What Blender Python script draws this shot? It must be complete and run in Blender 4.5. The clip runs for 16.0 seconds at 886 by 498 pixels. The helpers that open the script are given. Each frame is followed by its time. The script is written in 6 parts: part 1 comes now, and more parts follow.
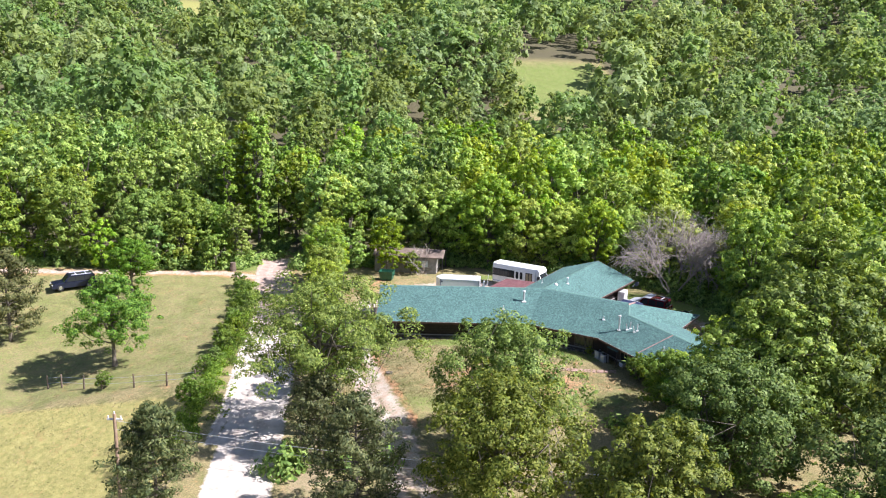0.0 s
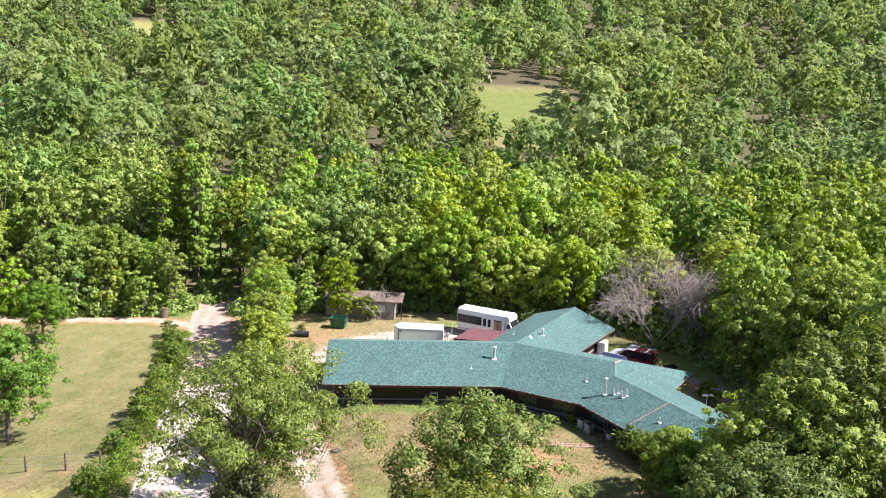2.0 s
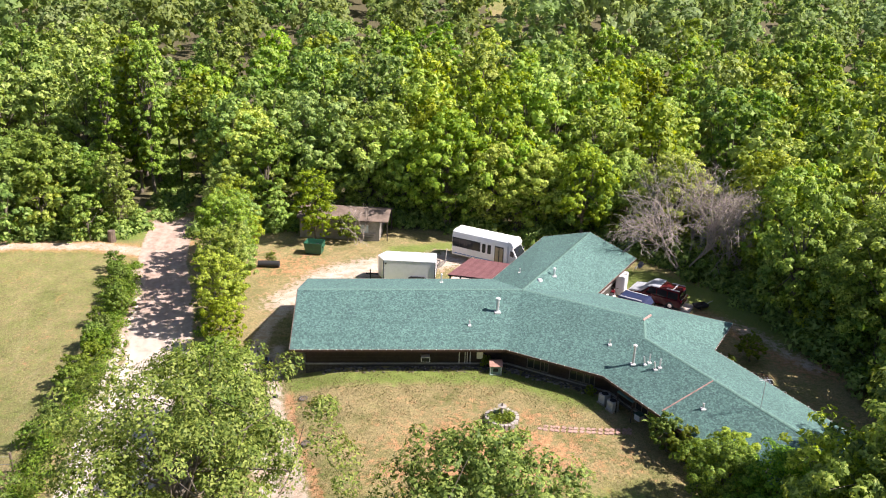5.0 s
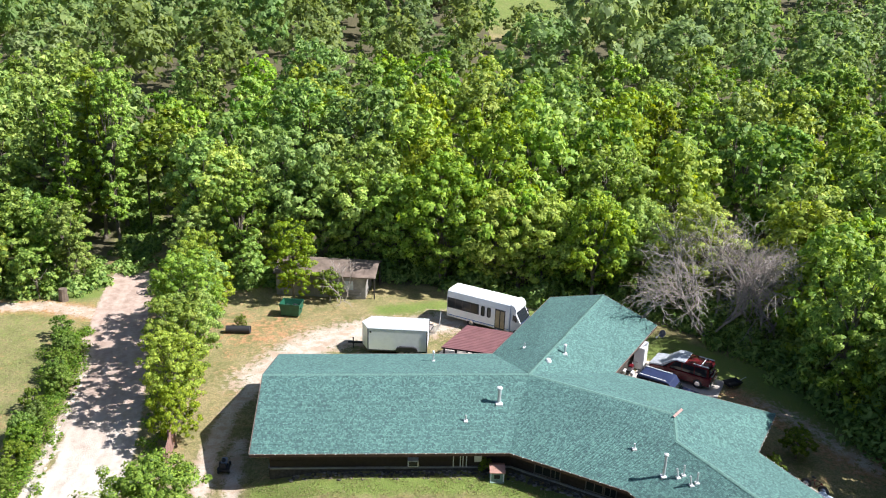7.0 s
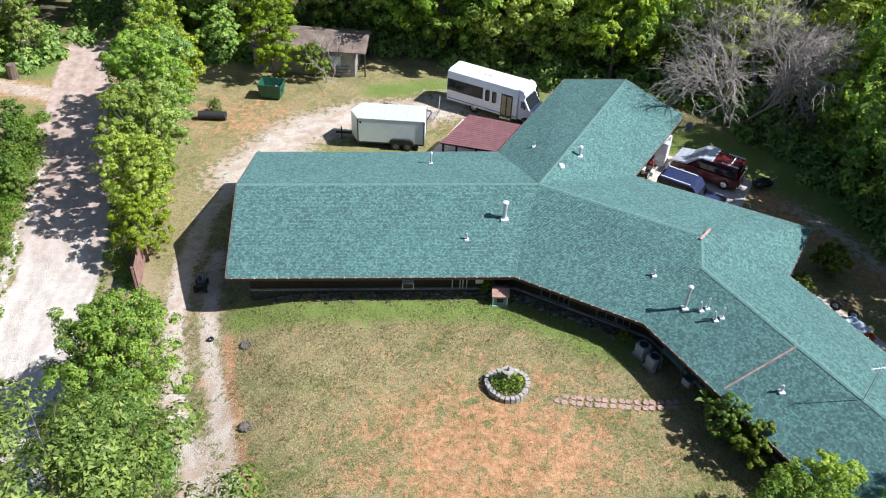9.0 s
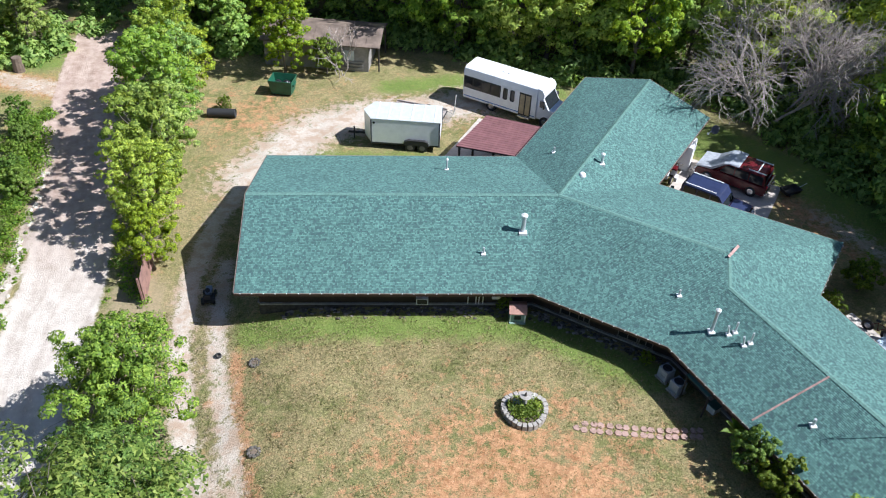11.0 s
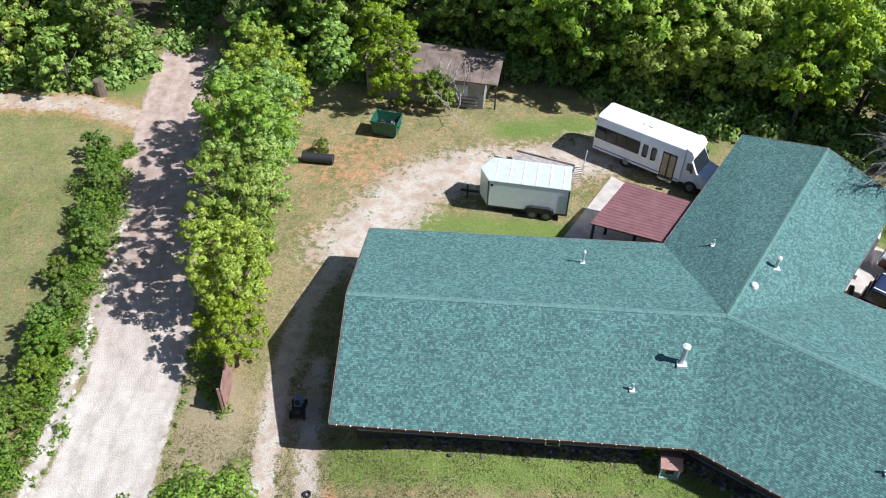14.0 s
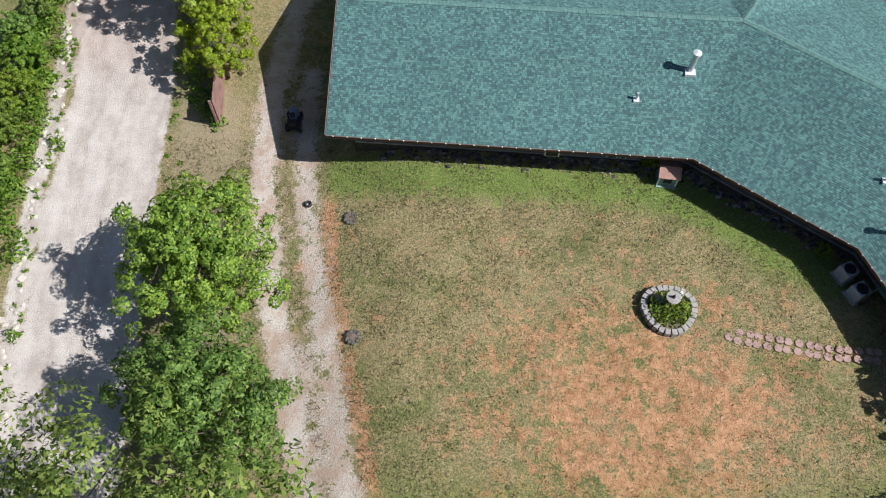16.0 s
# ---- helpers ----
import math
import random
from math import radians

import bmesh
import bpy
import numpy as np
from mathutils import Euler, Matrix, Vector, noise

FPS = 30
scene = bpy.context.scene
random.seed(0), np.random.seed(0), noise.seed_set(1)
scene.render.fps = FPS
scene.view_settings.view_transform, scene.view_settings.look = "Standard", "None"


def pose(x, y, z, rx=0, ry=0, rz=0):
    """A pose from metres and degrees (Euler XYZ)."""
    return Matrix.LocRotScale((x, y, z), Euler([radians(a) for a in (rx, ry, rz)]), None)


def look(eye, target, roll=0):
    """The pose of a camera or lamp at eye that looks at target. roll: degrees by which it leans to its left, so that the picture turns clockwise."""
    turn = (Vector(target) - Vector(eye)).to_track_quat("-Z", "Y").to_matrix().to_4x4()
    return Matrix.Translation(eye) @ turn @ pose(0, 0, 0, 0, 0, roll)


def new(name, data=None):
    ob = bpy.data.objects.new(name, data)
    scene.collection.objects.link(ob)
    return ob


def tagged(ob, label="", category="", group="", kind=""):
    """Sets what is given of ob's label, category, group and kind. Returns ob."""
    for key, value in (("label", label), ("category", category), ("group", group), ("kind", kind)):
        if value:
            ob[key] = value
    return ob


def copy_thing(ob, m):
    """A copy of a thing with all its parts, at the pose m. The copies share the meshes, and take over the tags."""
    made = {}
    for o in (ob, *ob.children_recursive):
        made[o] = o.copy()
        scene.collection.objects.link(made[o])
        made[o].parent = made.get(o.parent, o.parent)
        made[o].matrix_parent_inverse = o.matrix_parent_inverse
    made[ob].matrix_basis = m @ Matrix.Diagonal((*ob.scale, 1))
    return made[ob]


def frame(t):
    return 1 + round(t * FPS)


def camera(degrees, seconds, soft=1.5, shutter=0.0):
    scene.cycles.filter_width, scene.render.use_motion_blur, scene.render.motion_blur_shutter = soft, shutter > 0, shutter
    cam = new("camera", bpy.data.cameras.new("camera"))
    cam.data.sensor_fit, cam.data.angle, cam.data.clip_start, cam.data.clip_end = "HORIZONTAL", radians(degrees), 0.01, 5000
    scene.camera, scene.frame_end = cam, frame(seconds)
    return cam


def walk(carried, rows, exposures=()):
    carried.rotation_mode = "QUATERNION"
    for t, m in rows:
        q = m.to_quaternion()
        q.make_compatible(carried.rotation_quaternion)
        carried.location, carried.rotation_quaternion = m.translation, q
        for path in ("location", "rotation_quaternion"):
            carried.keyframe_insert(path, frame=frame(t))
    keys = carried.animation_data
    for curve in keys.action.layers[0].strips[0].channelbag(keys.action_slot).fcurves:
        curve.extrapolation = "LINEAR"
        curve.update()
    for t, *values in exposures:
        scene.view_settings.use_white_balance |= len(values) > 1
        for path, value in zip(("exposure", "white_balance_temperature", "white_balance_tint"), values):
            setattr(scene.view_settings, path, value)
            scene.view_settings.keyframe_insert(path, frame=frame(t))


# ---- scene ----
cam = camera(58.4, 16.0, soft=1.1)
PATH = [
    (0, (6.035, -70.499, 25.844), (6.037, -68.551, 25.395), 1.3),
    (0.5, (6.373, -67.181, 25.848), (6.372, -65.23, 25.411), 1.3),
    (1, (6.507, -64.585, 25.801), (6.565, -62.631, 25.38), 1.4),
    (1.5, (6.292, -62.417, 25.752), (6.384, -60.461, 25.347), 1.6),
    (2, (6.209, -60.28, 25.668), (6.308, -58.321, 25.282), 1.9),
    (2.5, (6.085, -57.884, 25.737), (6.191, -55.922, 25.368), 2.1),
    (3, (6.231, -55.394, 26.102), (6.34, -53.443, 25.674), 2.1),
    (3.5, (6.265, -52.952, 26.66), (6.381, -51.034, 26.108), 2.0),
    (5.8, (7.229, -43.048, 27.921), (7.352, -41.188, 27.196), 1.8),
    (6, (7.323, -42.038, 27.942), (7.446, -40.176, 27.224), 1.8),
    (6.5, (7.452, -39.819, 28.064), (7.578, -37.947, 27.371), 1.8),
    (7, (7.73, -37.461, 28.083), (7.855, -35.583, 27.408), 1.9),
    (7.5, (7.868, -34.897, 28.077), (7.996, -33.07, 27.273), 2.1),
    (8, (8.049, -32.497, 28.147), (8.177, -30.738, 27.204), 2.3),
    (8.5, (8.108, -30.847, 28.169), (8.238, -29.175, 27.08), 2.6),
    (9, (8.166, -30.165, 28.239), (8.294, -28.6, 27.0), 2.7),
    (9.2, (8.201, -30.17, 28.311), (8.327, -28.645, 27.023), 2.7),
    (11.3, (7.996, -27.06, 28.793), (8.078, -25.531, 27.506), 2.6),
    (11.5, (7.657, -26.562, 28.802), (7.693, -25.024, 27.524), 2.5),
    (12, (7.091, -24.984, 28.867), (7.045, -23.432, 27.607), 2.1),
    (12.5, (6.666, -23.412, 29.119), (6.604, -21.841, 27.883), 1.8),
    (13, (6.205, -21.588, 29.061), (6.131, -19.994, 27.856), 1.6),
    (13.5, (5.761, -19.814, 29.001), (5.678, -18.246, 27.762), 1.4),
    (14, (5.321, -18.06, 29.091), (5.242, -16.594, 27.733), 1.4),
    (14.5, (5.187, -17.092, 28.965), (5.119, -15.756, 27.479), 1.4),
    (15, (5.159, -17.227, 28.529), (5.106, -16.023, 26.933), 1.6),
    (15.5, (5.32, -17.456, 28.382), (5.275, -16.411, 26.676), 1.7),
    (16, (5.45, -17.857, 28.072), (5.412, -16.938, 26.295), 1.7),
]
EXPOSURES = [(0, 1.1, 5950, 18), (2, 1.12, 6250, 20), (3.5, 1.12, 6750, 20), (6, 0.99, 6450, 16), (7, 0.95, 6050, 10.5), (9, 0.73, 5750, 10.5), (12.5, 0.72, 5650, 9.5), (14.5, 0.5, 5650, 9.5), (16, 0.28, 5850, 11)]
walk(cam, [(t, look(eye, target, roll)) for t, eye, target, roll in PATH], EXPOSURES)

# ---- light ----
SUN_TO = Vector((1.0, -0.19, 1.1)).normalized()
world = bpy.data.worlds.new("sky")
scene.world = world
world.use_nodes = True
wn = world.node_tree
sky = wn.nodes.new("ShaderNodeTexSky")
sky.sky_type = "NISHITA"
sky.sun_disc = False
sky.sun_elevation = math.asin(SUN_TO.z)
sky.sun_rotation = math.atan2(SUN_TO.x, SUN_TO.y)
wn.links.new(sky.outputs[0], wn.nodes["Background"].inputs[0])
wn.nodes["Background"].inputs[1].default_value = 0.058
sun = new("sun", bpy.data.lights.new("sun", "SUN"))
sun.data.energy = 5.0
sun.data.angle = radians(0.55)
sun.data.color = (1.0, 0.95, 0.88)
sun.matrix_world = look(SUN_TO * 100, (0, 0, 0))


# ---- material tools ----
class Mat:
    """A node material with short calls for its nodes."""

    def __init__(self, name, rough=0.85, metal=0.0):
        self.m = bpy.data.materials.new(name)
        self.m.use_nodes = True
        self.t = self.m.node_tree
        self.b = self.t.nodes["Principled BSDF"]
        self.b.inputs["Roughness"].default_value = rough
        self.b.inputs["Metallic"].default_value = metal

    def node(self, kind, **inputs):
        n = self.t.nodes.new(kind)
        for key, value in inputs.items():
            self.put(n.inputs[key.replace("_", " ")], value)
        return n

    def put(self, socket, value):
        if isinstance(value, bpy.types.NodeSocket):
            self.t.links.new(value, socket)
        elif isinstance(value, (tuple, list)) and len(value) == 3 and len(socket.default_value) == 4:
            socket.default_value = (*value, 1)
        else:
            socket.default_value = value

    def where(self):
        return self.node("ShaderNodeTexCoord").outputs["Object"]

    def place(self):
        return self.node("ShaderNodeNewGeometry").outputs["Position"]

    def island(self):
        return self.node("ShaderNodeNewGeometry").outputs["Random Per Island"]

    def object_random(self):
        return self.node("ShaderNodeObjectInfo").outputs["Random"]

    def attribute(self, name):
        n = self.node("ShaderNodeAttribute")
        n.attribute_name = name
        return n.outputs["Fac"]

    def noise(self, scale, detail=4.0, rough=0.6, at=None):
        n = self.node("ShaderNodeTexNoise", Scale=scale, Detail=detail, Roughness=rough)
        self.t.links.new(at if at else self.place(), n.inputs["Vector"])
        return n.outputs["Fac"]

    def ramp(self, fac, *stops):
        n = self.node("ShaderNodeValToRGB")
        self.t.links.new(fac, n.inputs[0])
        e = n.color_ramp.elements
        while len(e) < len(stops):
            e.new(0.5)
        for item, (pos, col) in zip(e, stops):
            item.position = pos
            item.color = (*col, 1) if isinstance(col, tuple) else (col, col, col, 1)
        return n.outputs[0]

    def mix(self, fac, a, b, mode="MIX"):
        n = self.node("ShaderNodeMix")
        n.data_type, n.blend_type = "RGBA", mode
        self.put(n.inputs[0], fac)
        self.put(n.inputs[6], a)
        self.put(n.inputs[7], b)
        return n.outputs[2]

    def math(self, op, a, b=0.0, c=0.0):
        n = self.node("ShaderNodeMath")
        n.operation = op
        for socket, value in zip(n.inputs, (a, b, c)):
            self.put(socket, value)
        return n.outputs[0]

    def hue(self, colour, hue=0.5, sat=1.0, val=1.0):
        n = self.node("ShaderNodeHueSaturation")
        for key, value in (("Hue", hue), ("Saturation", sat), ("Value", val), ("Color", colour)):
            self.put(n.inputs[key], value)
        return n.outputs[0]

    def colour(self, value):
        self.put(self.b.inputs["Base Color"], value)
        return self

    def bump(self, height, strength=0.4, distance=0.02):
        n = self.node("ShaderNodeBump", Strength=strength, Distance=distance)
        self.t.links.new(height, n.inputs["Height"])
        self.t.links.new(n.outputs[0], self.b.inputs["Normal"])
        return self


def plain(name, base, rough=0.6, metal=0.0, vary=0.18, scale=3.0, grain=40.0):
    """A paint, metal or plastic with soft stains and a fine grain."""
    m = Mat(name, rough, metal)
    dark = tuple(c * (1 - vary) for c in base)
    light = tuple(min(1.0, c * (1 + vary * 0.6)) for c in base)
    big = m.ramp(m.noise(scale), (0.3, dark), (0.7, light))
    fine = m.noise(grain, 2.0)
    m.colour(m.mix(0.12, big, m.ramp(fine, (0.3, 0.2), (0.7, 0.9)), "OVERLAY"))
    return m.bump(fine, 0.12, 0.004).m


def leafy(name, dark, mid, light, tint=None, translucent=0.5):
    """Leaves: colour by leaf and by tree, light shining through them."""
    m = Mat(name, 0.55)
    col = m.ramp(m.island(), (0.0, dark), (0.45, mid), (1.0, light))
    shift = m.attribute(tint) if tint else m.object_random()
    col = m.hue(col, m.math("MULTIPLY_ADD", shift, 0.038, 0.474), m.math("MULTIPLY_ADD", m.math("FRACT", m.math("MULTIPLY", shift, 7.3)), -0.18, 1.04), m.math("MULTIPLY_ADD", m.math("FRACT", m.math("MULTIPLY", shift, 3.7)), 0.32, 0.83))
    m.colour(col)
    m.put(m.b.inputs["Specular IOR Level"], 0.22)
    trans = m.node("ShaderNodeBsdfTranslucent")
    m.put(trans.inputs[0], m.hue(col, 0.48, 1.15, 1.2))
    both = m.node("ShaderNodeMixShader")
    both.inputs[0].default_value = translucent
    m.t.links.new(m.b.outputs[0], both.inputs[1])
    m.t.links.new(trans.outputs[0], both.inputs[2])
    m.t.links.new(both.outputs[0], m.t.nodes["Material Output"].inputs[0])
    return m.m


# ---- mesh tools ----
def mesh_object(name, verts, faces, material, parent=None, label="", smooth=False):
    me = bpy.data.meshes.new(name)
    me.from_pydata(verts, [], faces)
    me.materials.append(material)
    if smooth:
        me.shade_smooth()
    ob = new(name, me)
    if parent:
        ob.parent = parent
    return tagged(ob, label)


def part(name, bm, material, parent=None, label="", smooth=False):
    me = bpy.data.meshes.new(name)
    bm.normal_update()
    bm.to_mesh(me)
    bm.free()
    me.materials.append(material)
    if smooth:
        me.shade_smooth()
    ob = new(name, me)
    if parent:
        ob.parent = parent
    return tagged(ob, label)


def thing(name, m, label, category, group="", kind=""):
    ob = new(name)
    ob.empty_display_size = 0.3
    ob.matrix_world = m
    return tagged(ob, label, category, group, kind)


def add_box(bm, lo, hi, bevel=0.0, turn=None):
    c = [(a + b) / 2 for a, b in zip(lo, hi)]
    s = [b - a for a, b in zip(lo, hi)]
    m = Matrix.Translation(c) @ (turn or Matrix()) @ Matrix.Diagonal((*s, 1))
    made = bmesh.ops.create_cube(bm, size=1, matrix=m)["verts"]
    if bevel:
        edges = list({e for v in made for e in v.link_edges})
        bmesh.ops.bevel(bm, geom=edges, offset=bevel, segments=2, affect="EDGES", profile=0.6)
    return made


def box(lo, hi, bevel=0.0):
    bm = bmesh.new()
    add_box(bm, lo, hi, bevel)
    return bm


def add_rod(bm, a, b, r0, r1=None, sides=8, caps=True):
    a, b = Vector(a), Vector(b)
    d = b - a
    m = Matrix.Translation((a + b) / 2) @ d.to_track_quat("Z", "Y").to_matrix().to_4x4()
    bmesh.ops.create_cone(bm, cap_ends=caps, segments=sides, radius1=r0, radius2=r0 if r1 is None else r1, depth=d.length, matrix=m)


def rod(a, b, r0, r1=None, sides=8):
    bm = bmesh.new()
    add_rod(bm, a, b, r0, r1, sides)
    return bm


def prism(outline, axis, lo, hi, bevel=0.0):
    """An outline in a plane, drawn out along an axis from lo to hi."""
    bm = bmesh.new()

    def at(p, d):
        return {"x": (d, p[0], p[1]), "y": (p[0], d, p[1]), "z": (p[0], p[1], d)}[axis]

    one = [bm.verts.new(at(p, lo)) for p in outline]
    two = [bm.verts.new(at(p, hi)) for p in outline]
    bm.faces.new(one)
    bm.faces.new(two[::-1])
    n = len(outline)
    for i in range(n):
        bm.faces.new((one[i], two[i], two[(i + 1) % n], one[(i + 1) % n]))
    bmesh.ops.recalc_face_normals(bm, faces=bm.faces)
    if bevel:
        bmesh.ops.bevel(bm, geom=list(bm.edges), offset=bevel, segments=2, affect="EDGES", profile=0.6)
    return bm


# ---- the lie of the land ----
HILL_Y = (-3000, 42, 75, 110, 150, 185, 215, 260, 330, 430, 600, 900, 3500)
HILL_Z = (0, 0, 1.2, 3.0, 5.5, 9.0, 14.0, 24.0, 36.0, 58.0, 115.0, 185.0, 188.0)


def land(x, y):
    """Height of the ground: level round the house, a wooded slope behind."""
    x, y = np.asarray(x, float), np.asarray(y, float)
    z = np.interp(y + 0.06 * x, HILL_Y, HILL_Z)
    far = np.clip((y - 60) / 200, 0, 1)
    west = np.clip(-12.5 - x, 0, None)
    z = z - (0.2 * np.minimum(west, 18) + 0.25 * np.clip(west / 4, 0, 1) * np.clip(-9 - y, 0, 20)) * np.clip((24 - y) / 26, 0, 1)
    z = z + far * (4.0 * np.sin(x / 47 + 1.0) + 3.0 * np.sin(y / 39 + x / 80))
    lawn = np.clip((x + 1.5) / 6, 0, 1) * np.clip((y + 20) / 7, 0, 1) * np.clip((4.5 - y) / 2, 0, 1) * np.clip((29.5 - x) / 3, 0, 1)
    z = z + 0.8 * lawn * lawn * (3 - 2 * lawn)
    return z


def lz(x, y):
    return float(land(x, y))


def near_line(x, y, line):
    """Distance of points to a broken line."""
    best = np.full(np.shape(x), 1e9)
    for (ax, ay), (bx, by) in zip(line, line[1:]):
        dx, dy = bx - ax, by - ay
        t = np.clip(((x - ax) * dx + (y - ay) * dy) / (dx * dx + dy * dy), 0, 1)
        best = np.minimum(best, np.hypot(x - ax - t * dx, y - ay - t * dy))
    return best


def soft(d, width, fade):
    return np.clip((width - d) / fade + 0.5, 0, 1)


ROAD = [(16, -400), (-4.0, -60), (-5.5, -35), (-7.0, -20), (-8.2, -10.3), (-9.2, -3.2), (-9.8, 4.0), (-11.5, 12), (-14.3, 21.3), (-15.3, 27), (-15.9, 31), (-16.9, 36)]
LANE = [(-16.2, 33), (-18.6, 42), (-24.0, 62), (-28.5, 90), (-34, 135)]
SIDE_ROAD = [(-14.5, 22.8), (-17.5, 24.2), (-21, 25.3), (-27, 25.3), (-38, 24.6), (-55, 24.4), (-90, 26)]
DRIVE_W = [(5.5, -34), (3.5, -25), (2.0, -17), (0.5, -12), (-1.6, -6), (-2.8, -1), (-3.2, 4), (-2.8, 9), (-1.2, 13.5), (2.0, 17.5)]
DRIVE_E = [(7.0, -34), (5.2, -25), (3.6, -17), (2.2, -13), (0.6, -7), (-0.6, -3), (-1.3, 1), (-1.6, 5)]
GRAVEL_YARD = [(-1.5, 13), (1.5, 18.5), (4.5, 20.5), (9.5, 21.5), (13, 23)]
DITCH = [(-9.8, -20), (-10.3, -14), (-10.95, -9.3), (-12.1, -1.7), (-12.4, 1.5), (-14.2, 14), (-16.2, 20)]
BED_WEST = [(-12.2, -20), (-13.2, -8), (-14.0, 2), (-15.0, 10), (-17.2, 20)]


# ---- ground ----
def grid_lines(lo, hi, step, far, grow=1.35):
    mid = list(np.arange(lo, hi + step, step))
    up, s = [mid[-1]], step
    while up[-1] < far:
        s *= grow
        up.append(up[-1] + s)
    down, s = [mid[0]], step
    while down[-1] > -far:
        s *= grow
        down.append(down[-1] - s)
    return np.array(down[:0:-1] + mid + up[1:])


def build_ground():
    xs, ys = grid_lines(-44, 42, 0.42, 3500, 1.22), grid_lines(-34, 40, 0.42, 3500, 1.12)
    X, Y = np.meshgrid(xs, ys)
    X, Y = X.ravel(), Y.ravel()
    rough = 0.05 * np.sin(X * 1.7 + 0.6 * Y) * np.sin(Y * 1.3 - 0.4 * X)
    Z = land(X, Y) + rough * np.clip(1 - soft(near_line(X, Y, ROAD), 3.5, 2), 0, 1) - 0.05 * soft(near_line(X, Y, ROAD), 2.2, 1.0)
    nx, ny = len(xs), len(ys)
    i = np.arange(nx - 1)[None] + nx * np.arange(ny - 1)[:, None]
    faces = np.stack([i, i + 1, i + nx + 1, i + nx], -1).reshape(-1, 4)
    me = bpy.data.meshes.new("ground")
    me.from_pydata(np.stack([X, Y, Z], -1).tolist(), [], faces.tolist())
    me.shade_smooth()

    road = np.maximum(soft(near_line(X, Y, ROAD), 2.15, 0.7), 0.85 * soft(near_line(X, Y, DITCH), 0.4, 0.5))
    road = road * np.clip((36.5 - Y) / 6, 0, 1)
    tracks = np.maximum(0.9 * soft(near_line(X, Y, DRIVE_W), 0.6, 0.9), 0.72 * soft(near_line(X, Y, DRIVE_E), 0.6, 0.9))
    yard = 0.9 * soft(near_line(X, Y, GRAVEL_YARD), 2.2, 4.4)
    gravel = np.maximum(np.maximum(tracks, yard), 0.62 * soft(near_line(X, Y, SIDE_ROAD), 1.2, 1.2))
    gravel = np.maximum(gravel, 0.55 * soft(near_line(X, Y, [(33.5, 9.5), (35.5, 6), (37, 2)]), 1.3, 2.2))
    gravel = np.maximum(gravel, 0.62 * soft(near_line(X, Y, [(0.1, -8.5), (1.3, -13), (3.0, -18), (4.4, -25)]), 0.9, 1.0))
    middle = 0.45 * soft(np.minimum(near_line(X, Y, DRIVE_W), near_line(X, Y, DRIVE_E)), 1.2, 1.2)
    dirt = np.maximum(0.78 * soft(np.hypot(X - 12.5, (Y + 9.8) * 1.25), 7.2, 9.0), 0.62 * soft(np.hypot((X + 2) * 0.8, Y - 20.5), 4.5, 6.0))
    dirt = np.maximum(dirt, 0.75 * soft(near_line(X, Y, [(33, 10.5), (35, 6.5), (37, 2)]), 2.4, 2.6))
    dirt = np.maximum(dirt, 1.15 * soft(near_line(X, Y, [(4.4, -17), (3.1, -13), (1.7, -8.6), (0.6, -4.8), (0.0, -1.5)]), 0.32, 0.5))
    dirt = np.maximum(dirt, 1.5 * soft(np.hypot(X + 0.55, Y + 4.55), 0.3, 0.3))
    dirt = np.maximum(dirt, 0.8 * soft(near_line(X, Y, ROAD[8:]), 3.2, 2.5) * (1 - road))
    dirt = np.maximum(dirt, 0.9 * soft(near_line(X, Y, SIDE_ROAD), 1.7, 1.4))
    woods = np.maximum(soft(31 - Y - 0.05 * np.abs(X), 0, 4.0), soft(40 - X, 0, 3.5))
    woods = woods * (1 - 0.85 * soft(near_line(X, Y, LANE), 2.6, 2.0))
    woods = woods * np.where((near_line(X, Y, FIELD) < 20) | (np.hypot((X + 143) / 30, (Y - 440) / 46) < 1.05), 0, 1)
    dry = np.clip((-10.5 - Y - 0.12 * (X + 14)) / 2 + 0.5, 0, 1) * np.clip((-10.5 - X) / 2, 0, 1)
    dry = np.maximum(dry, 0.36 * soft(near_line(X, Y, FIELD), 18, 6))
    dry = np.maximum(dry, soft(np.hypot((X + 143) / 30, (Y - 440) / 46), 1, 0.2))
    # Redder clay towards the north, darkened for the shade of the roadside trees.
    clay_shade = np.clip((Y - 2) / 9, 0, 1) * 0.85
    dirt = np.maximum(dirt, 0.55 * soft(near_line(X, Y, GRAVEL_YARD), 3.6, 3.6))
    lush = np.maximum(soft(np.abs(near_line(X, Y, [(0.5, -0.4), (14, -0.4), (19.5, -3.8)])), 1.05, 1.5), 0.46 * np.clip((-13.5 - X) / 2, 0, 1) * np.clip((Y + 9) / 2, 0, 1))
    lush = np.maximum(lush, 0.9 * soft(near_line(X, Y, LANE[1:]), 2.4, 2.0))
    lush = np.maximum(lush, 0.9 * soft(near_line(X, Y, [(-18.5, 28.0), (-24, 28.6), (-34, 28)]), 1.4, 1.6))
    lush = np.maximum(lush, 0.9 * soft(near_line(X, Y, [(2.5, 15.0), (12, 14.6)]), 1.5, 1.2))
    lush = np.maximum(lush, 0.9 * soft(near_line(X, Y, [(7, 25), (12, 26), (19, 24.5)]), 1.3, 1.8))
    lush = np.maximum(lush, 0.85 * soft(near_line(X, Y, [(24, 19.5), (30, 17.5), (35, 12.5), (37, 6)]), 2.6, 2.0))
    lush = np.maximum(lush, 0.75 * soft(near_line(X, Y, FIELD), 18, 6))
    lush = np.maximum(lush, 0.7 * soft(near_line(X, Y, [(2, -14), (12, -14), (20, -13)]), 1.5, 3.0))
